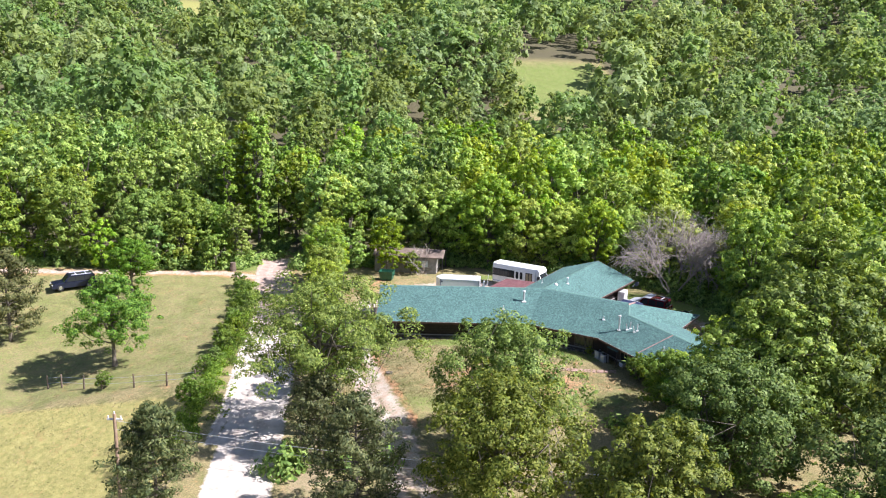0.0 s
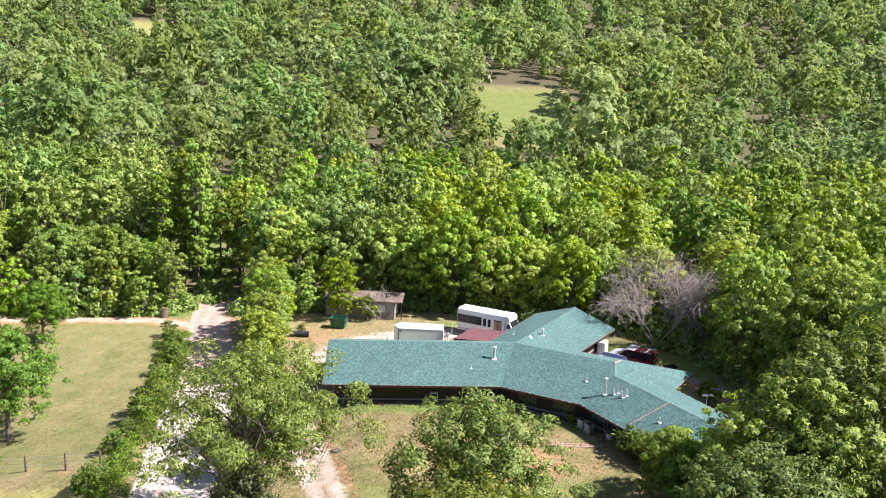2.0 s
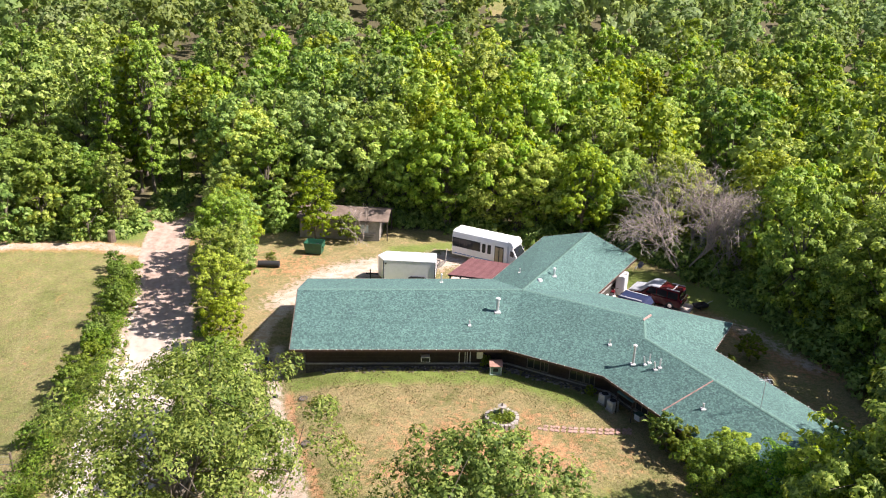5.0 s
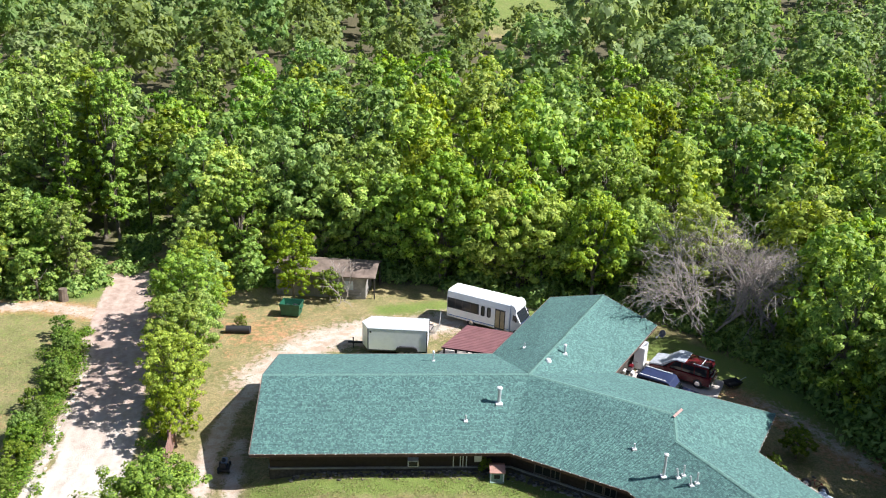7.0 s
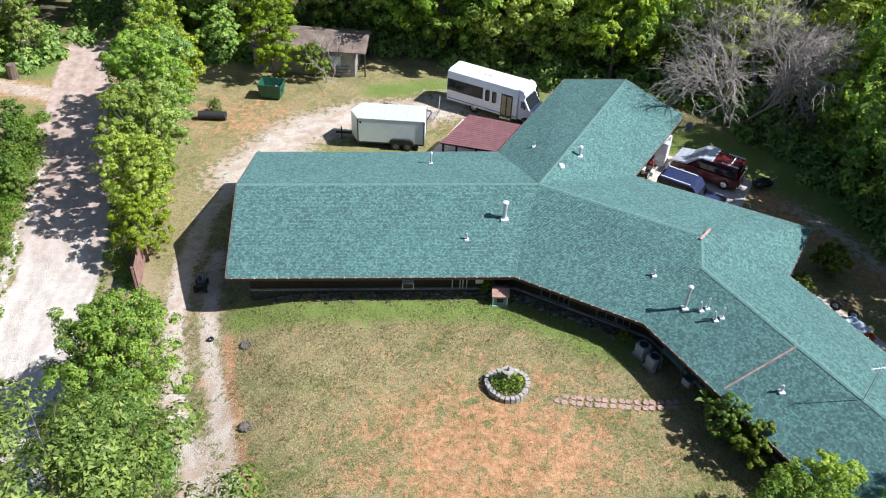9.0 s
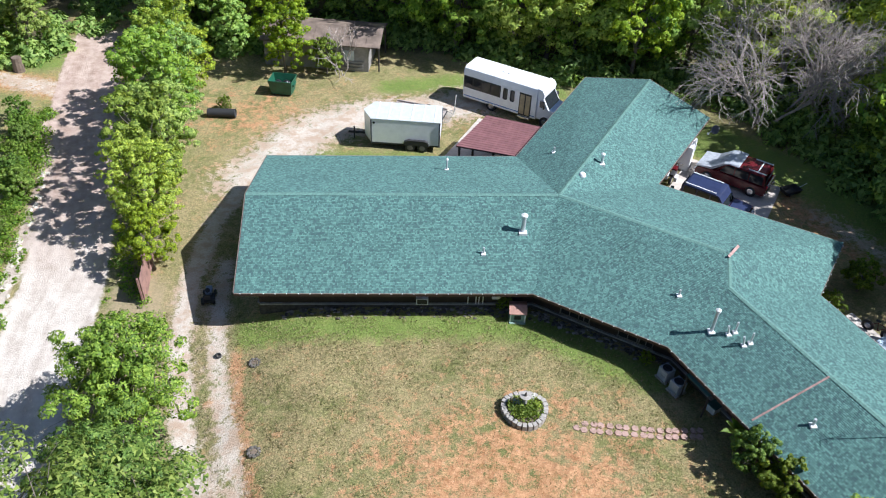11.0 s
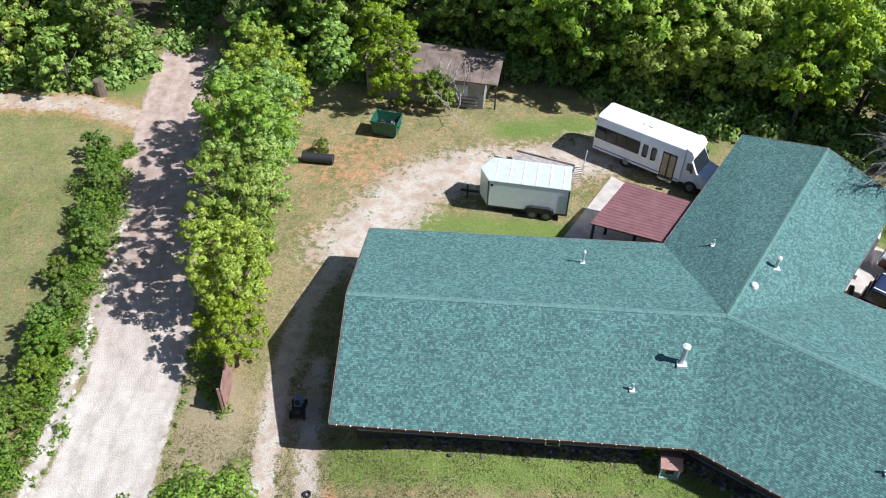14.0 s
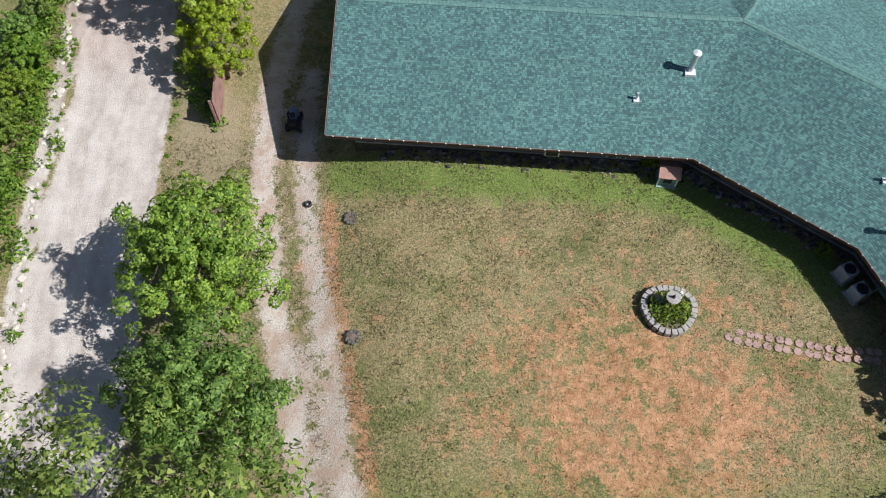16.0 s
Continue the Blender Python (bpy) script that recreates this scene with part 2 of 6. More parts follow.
    worn = np.minimum(near_line(X, Y, [(-20.8, 13), (-18.6, 6), (-16.0, -5.5)]), near_line(X, Y, [(-22.6, 12.5), (-20.4, 5.6), (-17.8, -5.5)]))
    verge = soft(np.abs(X - np.interp(Y, (-20, -10, 5), (-2.2, -3.8, -6.0))), 1.6, 1.6) * np.clip((6 - Y) / 3, 0, 1) * np.clip((Y + 30) / 6, 0, 1)
    middle = np.maximum(middle, 0.75 * verge)
    middle = np.maximum(middle, 0.42 * soft(worn, 0.35, 0.6))
    lane_x = np.interp(Y, [p[1] for p in ROAD], [p[0] for p in ROAD])
    for name, values in (("across", np.clip(X - lane_x, -6, 6)), ("lush", lush), ("clay_shade", clay_shade), ("road", road), ("gravel", gravel), ("middle", middle), ("dirt", dirt), ("woods", woods), ("dry", dry)):
        a = me.attributes.new(name, "FLOAT", "POINT")
        a.data.foreach_set("value", values.astype(np.float32))

    m = Mat("ground_cover", 0.95)
    patch, blade, clump = m.noise(0.35, 5), m.noise(14.0, 4, 0.7), m.noise(2.2, 4, 0.65)
    fleck = m.noise(42.0, 3, 0.7)
    tuft = m.noise(5.5, 3, 0.7)

    def edge(name, lo, hi, amount=0.55):
        v = m.math("ADD", m.attribute(name), m.math("MULTIPLY", m.math("SUBTRACT", clump, 0.5), amount))
        v = m.math("ADD", v, m.math("MULTIPLY", m.math("SUBTRACT", blade, 0.5), amount * 0.8))
        return m.ramp(v, (lo, 0.0), (hi, 1.0))

    green = m.mix(m.ramp(blade, (0.32, 0.0), (0.68, 1.0)), (0.065, 0.08, 0.02), (0.26, 0.25, 0.08))
    straw = m.mix(m.ramp(blade, (0.32, 0.0), (0.68, 1.0)), (0.14, 0.11, 0.045), (0.45, 0.365, 0.175))
    grass = m.mix(m.ramp(m.math("ADD", m.math("MULTIPLY", patch, 0.6), m.math("MULTIPLY", clump, 0.4)), (0.40, 0.0), (0.54, 1.0)), green, straw)
    grass = m.mix(m.ramp(fleck, (0.60, 0.0), (0.75, 0.6)), grass, (0.50, 0.43, 0.27))
    grass = m.mix(m.ramp(tuft, (0.38, 0.42), (0.52, 0.0)), grass, (0.085, 0.095, 0.03))
    grass = m.mix(m.ramp(tuft, (0.60, 0.0), (0.70, 0.5)), grass, (0.36, 0.27, 0.16))
    rich = m.mix(m.ramp(blade, (0.3, 0.0), (0.7, 1.0)), (0.065, 0.125, 0.014), (0.20, 0.285, 0.045))
    meadow = m.mix(m.ramp(clump, (0.3, 0.0), (0.7, 1.0)), (0.22, 0.22, 0.06), (0.42, 0.36, 0.13))
    col = m.mix(edge("dry", 0.35, 0.65), grass, meadow)
    soil = m.mix(m.ramp(m.math("ADD", m.math("MULTIPLY", m.noise(2.6, 6, 0.8), 0.7), m.math("MULTIPLY", fleck, 0.3)), (0.38, 0.0), (0.62, 1.0)), (0.27, 0.10, 0.036), (0.68, 0.37, 0.195))
    col = m.mix(m.ramp(m.math("ADD", m.math("ADD", edge("dirt", 0.35, 1.15, 1.6), m.math("MULTIPLY", m.math("SUBTRACT", tuft, 0.5), 1.2)), m.math("MULTIPLY", m.math("SUBTRACT", m.noise(0.8, 6, 0.75), 0.5), 2.6)), (0.18, 0.0), (0.72, 0.82)), col, soil)
    col = m.mix(m.ramp(m.math("ADD", edge("lush", 0.3, 0.85, 1.3), m.math("MULTIPLY", m.math("SUBTRACT", m.noise(3.4, 4, 0.7), 0.5), 1.1)), (0.05, 0.0), (1.0, 0.85)), col, rich)
    col = m.mix(m.ramp(m.noise(7.0, 2, 0.8), (0.68, 0.0), (0.76, 0.6)), col, (0.52, 0.47, 0.36))
    litter = m.mix(fleck, (0.05, 0.055, 0.02), (0.14, 0.11, 0.06))
    col = m.mix(edge("woods", 0.4, 0.7), col, litter)
    col = m.mix(m.ramp(edge("middle", 0.3, 0.6), (0.0, 0.0), (1.0, 0.5)), col, (0.36, 0.28, 0.19))
    stone = m.mix(m.ramp(fleck, (0.3, 0.0), (0.7, 1.0)), (0.36, 0.31, 0.255), (0.74, 0.66, 0.575))
    stone = m.mix(m.ramp(m.noise(1.1, 5, 0.7), (0.42, 0.0), (0.60, 0.8)), stone, (0.40, 0.275, 0.185))
    worn = m.math("ADD", edge("gravel", 0.30, 0.72, 1.15), m.math("MULTIPLY", m.math("SUBTRACT", m.noise(0.55, 5, 0.7), 0.52), 1.5))
    col = m.mix(m.ramp(worn, (0.2, 0.0), (0.75, 1.0)), col, stone)
    lane = m.mix(m.ramp(m.noise(0.9, 5, 0.7), (0.35, 0.0), (0.65, 1.0)), (0.45, 0.38, 0.32), (0.63, 0.56, 0.49))
    # Reddish earth with the trees' shade mixed into its colour.
    lane = m.mix(m.attribute("clay_shade"), lane, m.mix(m.ramp(m.noise(1.3, 5, 0.7), (0.35, 0.0), (0.65, 1.0)), (0.31, 0.20, 0.15), (0.52, 0.385, 0.315)))
    drift = m.math("ADD", m.attribute("across"), m.math("MULTIPLY", m.noise(0.25, 3), 1.6))
    rut = m.math("MULTIPLY_ADD", m.math("SINE", m.math("MULTIPLY", drift, 4.2)), 0.3, m.math("MULTIPLY", m.math("SINE", m.math("MULTIPLY", drift, 11.0)), 0.18))
    rut = m.math("ADD", rut, m.math("MULTIPLY_ADD", clump, 1.2, -0.1))
    pale = m.mix(m.attribute("clay_shade"), (0.71, 0.65, 0.575), (0.54, 0.42, 0.355))
    lane = m.mix(m.ramp(rut, (0.35, 0.0), (0.95, 0.32)), lane, pale)
    lane = m.mix(m.ramp(rut, (0.0, 0.25), (0.3, 0.0)), lane, (0.30, 0.22, 0.17))
    lane = m.mix(m.ramp(fleck, (0.55, 0.0), (0.8, 0.45)), lane, pale)
    col = m.mix(edge("road", 0.36, 0.60, 0.7), col, lane)
    m.colour(col)
    m.bump(m.math("ADD", blade, m.math("MULTIPLY", fleck, 0.5)), 0.75, 0.06)
    me.materials.append(m.m)
    return tagged(new("ground", me), "mown lawn with dry patches, bare red soil and pale gravel tracks", "ground", kind="structure")


FIELD = [(45, 200), (50, 222), (47, 246)]
ground = build_ground()


# ---- trees ----
BARK = Mat("bark", 0.95)
_n = BARK.noise(6.0, 5, 0.7)
BARK.colour(BARK.ramp(_n, (0.3, (0.07, 0.055, 0.04)), (0.7, (0.22, 0.19, 0.15))))
BARK.bump(_n, 0.6, 0.03)
BARK = BARK.m
DEADWOOD = Mat("dead_wood", 0.9)
_n = DEADWOOD.noise(5.0, 5, 0.7)
DEADWOOD.colour(DEADWOOD.ramp(_n, (0.3, (0.30, 0.25, 0.22)), (0.7, (0.52, 0.45, 0.41))))
DEADWOOD = DEADWOOD.m
LEAF_OAK = leafy("oak_leaves", (0.08, 0.165, 0.026), (0.205, 0.345, 0.052), (0.41, 0.55, 0.115), translucent=0.38)
LEAF_BRIGHT = leafy("bright_leaves", (0.125, 0.24, 0.024), (0.285, 0.44, 0.046), (0.51, 0.64, 0.10), translucent=0.4)
LEAF_ROW = leafy("lime_leaves", (0.10, 0.19, 0.010), (0.26, 0.41, 0.02), (0.50, 0.63, 0.05))
LEAF_DARK = leafy("dark_oak_leaves", (0.052, 0.10, 0.016), (0.135, 0.21, 0.032), (0.31, 0.39, 0.08), translucent=0.33)
LEAF_YARD = leafy("yard_leaves", (0.045, 0.12, 0.010), (0.13, 0.265, 0.020), (0.30, 0.46, 0.045), translucent=0.33)
LEAF_CEDAR = leafy("cedar_needles", (0.05, 0.075, 0.028), (0.12, 0.15, 0.055), (0.25, 0.27, 0.105), translucent=0.25)
# Far leaves are paler and bluer than near ones: distance haze in the colour.
LEAF_FAR = leafy("hazed_far_leaves", (0.155, 0.24, 0.080), (0.24, 0.36, 0.112), (0.34, 0.465, 0.155), tint="tint")
LEAF_WEED = leafy("weed_leaves", (0.06, 0.13, 0.016), (0.16, 0.275, 0.034), (0.32, 0.44, 0.075))
LEAF_GRASS = leafy("grass_blades", (0.06, 0.09, 0.025), (0.20, 0.20, 0.07), (0.46, 0.38, 0.22), translucent=0.3)


def tube(rng, verts, faces, a, b, r0, r1, sides=6, bend=0.0, steps=1):
    """A tapered, slightly crooked limb from a to b."""
    a, b = np.array(a, float), np.array(b, float)
    d = b - a
    side = np.cross(d, (0.3, 0.2, 0.9))
    side /= np.linalg.norm(side) + 1e-9
    other = np.cross(d, side)
    other /= np.linalg.norm(other) + 1e-9
    ring0 = len(verts)
    sway = rng.normal(0, bend, (steps + 1, 2))
    sway[0] = sway[-1] = 0
    for k in range(steps + 1):
        t = k / steps
        c = a + d * t + side * sway[k, 0] + other * sway[k, 1]
        r = r0 + (r1 - r0) * t
        for j in range(sides):
            w = 2 * math.pi * j / sides
            verts.append(tuple(c + r * (math.cos(w) * side + math.sin(w) * other)))
    for k in range(steps):
        for j in range(sides):
            p, q = ring0 + k * sides + j, ring0 + k * sides + (j + 1) % sides
            faces.append((p, q, q + sides, p + sides))


def leaf_quads(rng, centres, normals, size, slim=0.62, droop=0.25, corners=4, jitter=0.42):
    """Pointed leaf sprays with three or four corners at the given places, facing roughly along the normals.
    Rows of a corner's place and its soft normal, which rounds the shading of the whole crown."""
    n = len(centres)
    nrm = normals + rng.normal(0, jitter, (n, 3))
    nrm[:, 2] += 0.3
    nrm /= np.linalg.norm(nrm, axis=1)[:, None] + 1e-9
    u = np.cross(nrm, rng.normal(0, 1, (n, 3)))
    u /= np.linalg.norm(u, axis=1)[:, None] + 1e-9
    v = np.cross(nrm, u)
    s = size * rng.uniform(0.6, 1.35, (n, 1))
    tip = centres + u * s * 0.6 - nrm * s * droop
    tail = centres - u * s * 0.6
    one, two = centres + v * s * 0.5 * slim, centres - v * s * 0.5 * slim
    round_ = normals + 0.75 * nrm
    round_ /= np.linalg.norm(round_, axis=1)[:, None] + 1e-9
    if corners == 3:
        ring = np.stack([two - u * s * 0.4, tip, one - u * s * 0.4], 1)
    else:
        ring = np.stack([two, tip, one, tail], 1)
    return np.concatenate([ring.reshape(-1, 3), np.repeat(round_, corners, axis=0)], 1)


def lobes_of(rng, height, radius, base, count, shape):
    """Centres and radii of the leaf masses of a crown."""
    out = []
    for k in range(count):
        t = (k + rng.uniform(0.1, 0.9)) / count
        z = base + (height - base) * (0.1 + 0.8 * t)
        wide = {"round": math.sin(math.pi * (0.18 + 0.74 * t)), "tall": 0.55 + 0.45 * math.sin(math.pi * (0.1 + 0.8 * t)), "broad": math.sin(math.pi * (0.28 + 0.62 * t)) ** 0.8}[shape]
        w, far = k * 2.4 + rng.uniform(-0.5, 0.5), radius * wide * rng.uniform(0.35, 0.8)
        r = radius * rng.uniform(0.26, 0.42) * (0.75 + 0.5 * wide)
        out.append((far * math.cos(w), far * math.sin(w), min(z, height - 0.7 * r), r))
    return out


def crown_arrays(rng, lobes, leaves, size, inner=0.04, corners=3, clumps=11, jitter=0.42, whole=0.3):
    """Leaf corners of a crown: lobes carry clumps, and clumps carry leaves, with gaps between them."""
    share = np.array([l[3] ** 2 for l in lobes])
    share = np.maximum(8, leaves * share / share.sum()).astype(int)
    spots, ways = [], []
    heart = np.array([0, 0, np.mean([l[2] for l in lobes]) * 0.85])
    for (x, y, z, r), n in zip(lobes, share):
        d = rng.normal(0, 1, (clumps, 3))
        d[:, 2] = np.where(rng.random(clumps) < 0.65, np.abs(d[:, 2]), d[:, 2])
        d /= np.linalg.norm(d, axis=1)[:, None]
        knots = d * (r * rng.uniform(0.66, 1.06, clumps))[:, None] * np.array([1, 1, 0.85])
        own = rng.integers(0, clumps, n)
        e = rng.normal(0, 1, (n, 3))
        e[:, 2] = np.where(rng.random(n) < 0.5, np.abs(e[:, 2]), e[:, 2])
        e /= np.linalg.norm(e, axis=1)[:, None]
        near = r * rng.uniform(0.20, 0.34, clumps)[own] * rng.uniform(0.62, 1.0, n) ** 0.7
        p = knots[own] + e * near[:, None] * np.array([1, 1, 0.72])
        loose = rng.random(n) < inner
        p[loose] *= rng.uniform(0.3, 0.85, (loose.sum(), 1))
        spots.append(np.array([x, y, z]) + p)
        out = spots[-1] - heart
        out /= np.linalg.norm(out, axis=1)[:, None] + 1e-9
        ways.append(1.0 * e + 0.4 * d[own] + whole * out)
    return leaf_quads(rng, np.concatenate(spots), np.concatenate(ways), size, corners=corners, jitter=jitter)


def quad_mesh(name, points, material, corners=4):
    """A mesh of loose leaves with so many corners each."""
    n = len(points) // corners
    me = bpy.data.meshes.new(name)
    me.vertices.add(corners * n)
    me.vertices.foreach_set("co", points[:, :3].astype(np.float32).ravel())
    me.loops.add(corners * n)
    me.loops.foreach_set("vertex_index", np.arange(corners * n, dtype=np.int32))
    me.polygons.add(n)
    me.polygons.foreach_set("loop_start", np.arange(0, corners * n, corners, dtype=np.int32))
    me.update(calc_edges=True)
    me.attributes.new("custom_normal", "FLOAT_VECTOR", "POINT").data.foreach_set("vector", points[:, 3:].astype(np.float32).ravel())
    me.materials.append(material)
    return me


def trunk_mesh(name, rng, lobes, height, girth, base, material=None, twigs=2):
    verts, faces = [], []
    top = np.array([0, 0, base + (height - base) * 0.55])
    tube(rng, verts, faces, (0, 0, -0.3), top, girth, girth * 0.45, 8, girth * 0.35, 5)
    tube(rng, verts, faces, (0, 0, -0.3), (0, 0, 0.5), girth * 1.45, girth, 8)
    for x, y, z, r in lobes:
        s = rng.uniform(0.35, 0.95)
        a = top * s
        tube(rng, verts, faces, a, (x, y, z), girth * 0.36, girth * 0.08, 5 if twigs else 4, 0.15, 3 if twigs else 2)
        for _ in range(twigs):
            d = rng.normal(0, 1, 3)
            tube(rng, verts, faces, (x, y, z), np.array([x, y, z]) + d / np.linalg.norm(d) * r * 0.95, girth * 0.1, girth * 0.03, 4)
    me = bpy.data.meshes.new(name)
    me.from_pydata(verts, [], faces)
    me.materials.append(material or BARK)
    me.shade_smooth()
    return me


def tree_kind(seed, height, radius, base, lobes, leaves, size, leaf, shape="round", girth=None, corners=3, twigs=2):
    """The meshes of one kind of tree: trunk and crown."""
    rng = np.random.default_rng(seed)
    ls = lobes_of(rng, height, radius, base, lobes, shape)
    return (trunk_mesh("trunk", rng, ls, height, girth or 0.018 * height + 0.03, base, twigs=twigs), quad_mesh("crown", crown_arrays(rng, ls, leaves, size, corners=corners, jitter=0.45), leaf, corners))


def cedar_kind(seed, height, radius, leaves, size):
    """An evergreen of ragged, spreading branches that carry tufts of needles."""
    rng = np.random.default_rng(seed)
    verts, faces, spots, ways = [], [], [], []
    tube(rng, verts, faces, (0, 0, -0.3), (0, 0, height * 0.95), 0.022 * height, 0.02, 7)
    count = 84
    per = leaves // (count * 4)
    for k in range(count):
        t = (k + rng.random()) / count
        w = 2.4 * k + rng.uniform(-0.4, 0.4)
        reach = radius * math.sin(math.pi * (0.08 + 0.60 * (1 - t))) * rng.uniform(0.62, 1.12)
        z = 0.5 + t * (height - 0.9)
        way = np.array([math.cos(w), math.sin(w), rng.uniform(0.1, 0.5)])
        a = np.array([0, 0, z])
        tube(rng, verts, faces, a, a + way * reach * 0.9, 0.035, 0.012, 4)
        for far in (0.45, 0.68, 0.88, 1.0):
            c = a + way * reach * far + rng.normal(0, 0.1, 3)
            e = rng.normal(0, 1, (per, 3))
            e /= np.linalg.norm(e, axis=1)[:, None]
            spots.append(c + e * rng.uniform(0.5, 1, (per, 1)) * np.array([0.42, 0.42, 0.3]) * (0.6 + 0.16 * radius))
            ways.append(e + 0.5 * way)
    me = bpy.data.meshes.new("trunk")
    me.from_pydata(verts, [], faces)
    me.materials.append(BARK)
    return me, quad_mesh("crown", leaf_quads(rng, np.concatenate(spots), np.concatenate(ways), size, 0.42, 0.4, 3), LEAF_CEDAR, 3)


def plant(kind, x, y, scale=1.0, turn=0.0, label="", category="tree", group="", name="tree", high=1.0, sink=0.0):
    ob = new(name)
    ob.matrix_world = pose(x, y, lz(x, y) - sink, 0, 0, turn) @ Matrix.Diagonal((scale, scale, scale * high, 1))
    for nm, me in zip(("trunk", "crown"), kind):
        new(nm, me).parent = ob
    return tagged(ob, label, category, group)


OAK_A = tree_kind(11, 11.0, 6.0, 2.2, 38, 34000, 0.21, LEAF_DARK, "broad", 0.3)
OAK_B = tree_kind(12, 10.0, 5.6, 3.2, 22, 36000, 0.14, LEAF_DARK, "broad", 0.28)
YARD_A = tree_kind(13, 6.3, 2.9, 1.3, 30, 26000, 0.135, LEAF_YARD, "round", 0.16)
YARD_B = tree_kind(14, 7.0, 3.1, 1.5, 30, 26000, 0.14, LEAF_YARD, "round", 0.17)
TALL_A = tree_kind(15, 13.0, 4.6, 2.5, 32, 22000, 0.25, LEAF_OAK, "round")
TALL_B = tree_kind(16, 13.0, 5.2, 2.0, 34, 24000, 0.26, LEAF_DARK, "round")
ROW_A = tree_kind(17, 7.5, 2.2, 0.5, 26, 12000, 0.17, LEAF_ROW, "tall", 0.11)
ROW_B = tree_kind(18, 7.5, 2.1, 0.6, 20, 11000, 0.17, LEAF_OAK, "tall", 0.11)
ROW_C = tree_kind(21, 6.6, 2.4, 0.5, 18, 12000, 0.165, LEAF_ROW, "round", 0.1)
CEDAR_A = cedar_kind(19, 8.5, 2.9, 13000, 0.24)
CEDAR_B = cedar_kind(20, 6.5, 2.5, 10000, 0.22)
WOOD_FORMS = [(4.0, 0.8, LEAF_BRIGHT, "tall"), (5.0, 1.2, LEAF_OAK, "round"), (3.4, 0.6, LEAF_OAK, "tall"), (5.2, 1.5, LEAF_BRIGHT, "round"), (4.2, 1.0, LEAF_OAK, "tall"), (4.6, 1.0, LEAF_BRIGHT, "round"), (3.0, 0.8, LEAF_BRIGHT, "tall"), (5.4, 1.6, LEAF_OAK, "broad")]
WOOD = [tree_kind(30 + k, 13.0, r, b, 16, 3600, 0.56, leaf, s, corners=3, twigs=0) for k, (r, b, leaf, s) in enumerate(WOOD_FORMS)]
WOOD_FINE = [tree_kind(30 + k, 13.0, r, b + 0.6, 20, 8200, 0.38, leaf, s, corners=3, twigs=0) for k, (r, b, leaf, s) in enumerate(WOOD_FORMS)]
BRINK = [tree_kind(70 + k, 9.5, 4.4, 0.5, 26, 12000, 0.31, leaf, "round", 0.2, twigs=0) for k, leaf in enumerate((LEAF_BRIGHT, LEAF_OAK, LEAF_BRIGHT))]
COLUMN = tree_kind(46, 19.0, 1.9, 0.8, 40, 14000, 0.33, LEAF_BRIGHT, "tall", 0.2, corners=3, twigs=0)

EDGE = [tree_kind(50 + k, 6.5, 3.0, 0.1, 13, 2600, 0.42, leaf, "round", corners=3, twigs=0) for k, leaf in enumerate((LEAF_OAK, LEAF_BRIGHT, LEAF_OAK))]

OAK_LABEL = "large leafy oak with a spreading dark green crown over the grass"
plant(OAK_A, 10.6, -21.0, 0.88, 0, OAK_LABEL, "tree")
plant(OAK_A, 9.3, -30.5, 0.86, 130, OAK_LABEL, "tree")
plant(OAK_B, -2.3, -18.6, 1.14, 20, "spreading oak with pale bare limbs beside the gravel drive", "tree")
plant(YARD_A, -3.4, -6.0, 1.0, 0, "small round leafy tree between the road and the drive", "tree")
plant(YARD_B, -2.3, -11.3, 0.92, 60, "round leafy tree on the verge beside the drive", "tree")
plant(TALL_A, 26.8, -23.0, 0.95, 0, "tall leafy green tree at the lawn's edge", "tree")
plant(OAK_A, 23.5, -26.5, 0.86, 60, OAK_LABEL, "tree")
plant(TALL_B, 29.8, -22.0, 1.05, 40, "tall dark green tree at the edge of the wood", "tree")
plant(TALL_B, 36.5, -16.0, 1.0, 100, "tall dark green tree at the edge of the wood", "tree")
plant(TALL_B, 34.0, -31.0, 1.0, 200, "tall dark green tree at the edge of the wood", "tree")
plant(TALL_B, 16.5, -35.5, 0.75, 250, "dark green tree in front of the lawn", "tree")
plant(OAK_A, 29.5, -36.5, 0.95, 310, OAK_LABEL, "tree")
plant(TALL_B, 38.5, -40.0, 0.95, 20, "tall dark green tree at the edge of the wood", "tree")
plant(TALL_B, 22.5, -41.0, 0.7, 120, "dark green tree in front of the lawn", "tree")
plant(YARD_B, 23.0, -15.6, 0.78, 200, "leafy green tree standing close to the end of the house", "tree")
plant(YARD_A, 25.2, -17.4, 1.0, 110, "leafy green tree standing close to the end of the house", "tree")
plant(ROW_C, 23.9, -13.6, 0.72, 95, "young tree with bright leaves close to the end of the house", "tree")
plant(ROW_A, 26.0, -20.0, 1.35, 40, "tall slender tree with bright yellow-green leaves", "tree")
plant(TALL_A, 41.2, 1.6, 1.0, 10, "tall leafy tree at the edge of the wood", "tree")
plant(CEDAR_A, 1.4, -29.3, 0.95, 0, "dark conical cedar with ragged branches", "cedar")
plant(CEDAR_B, -1.9, -21.8, 0.95, 70, "brownish green cedar below the oak", "cedar")
plant(CEDAR_B, -10.6, -28.0, 1.02, 0, "brownish green cedar in the dry meadow", "cedar")
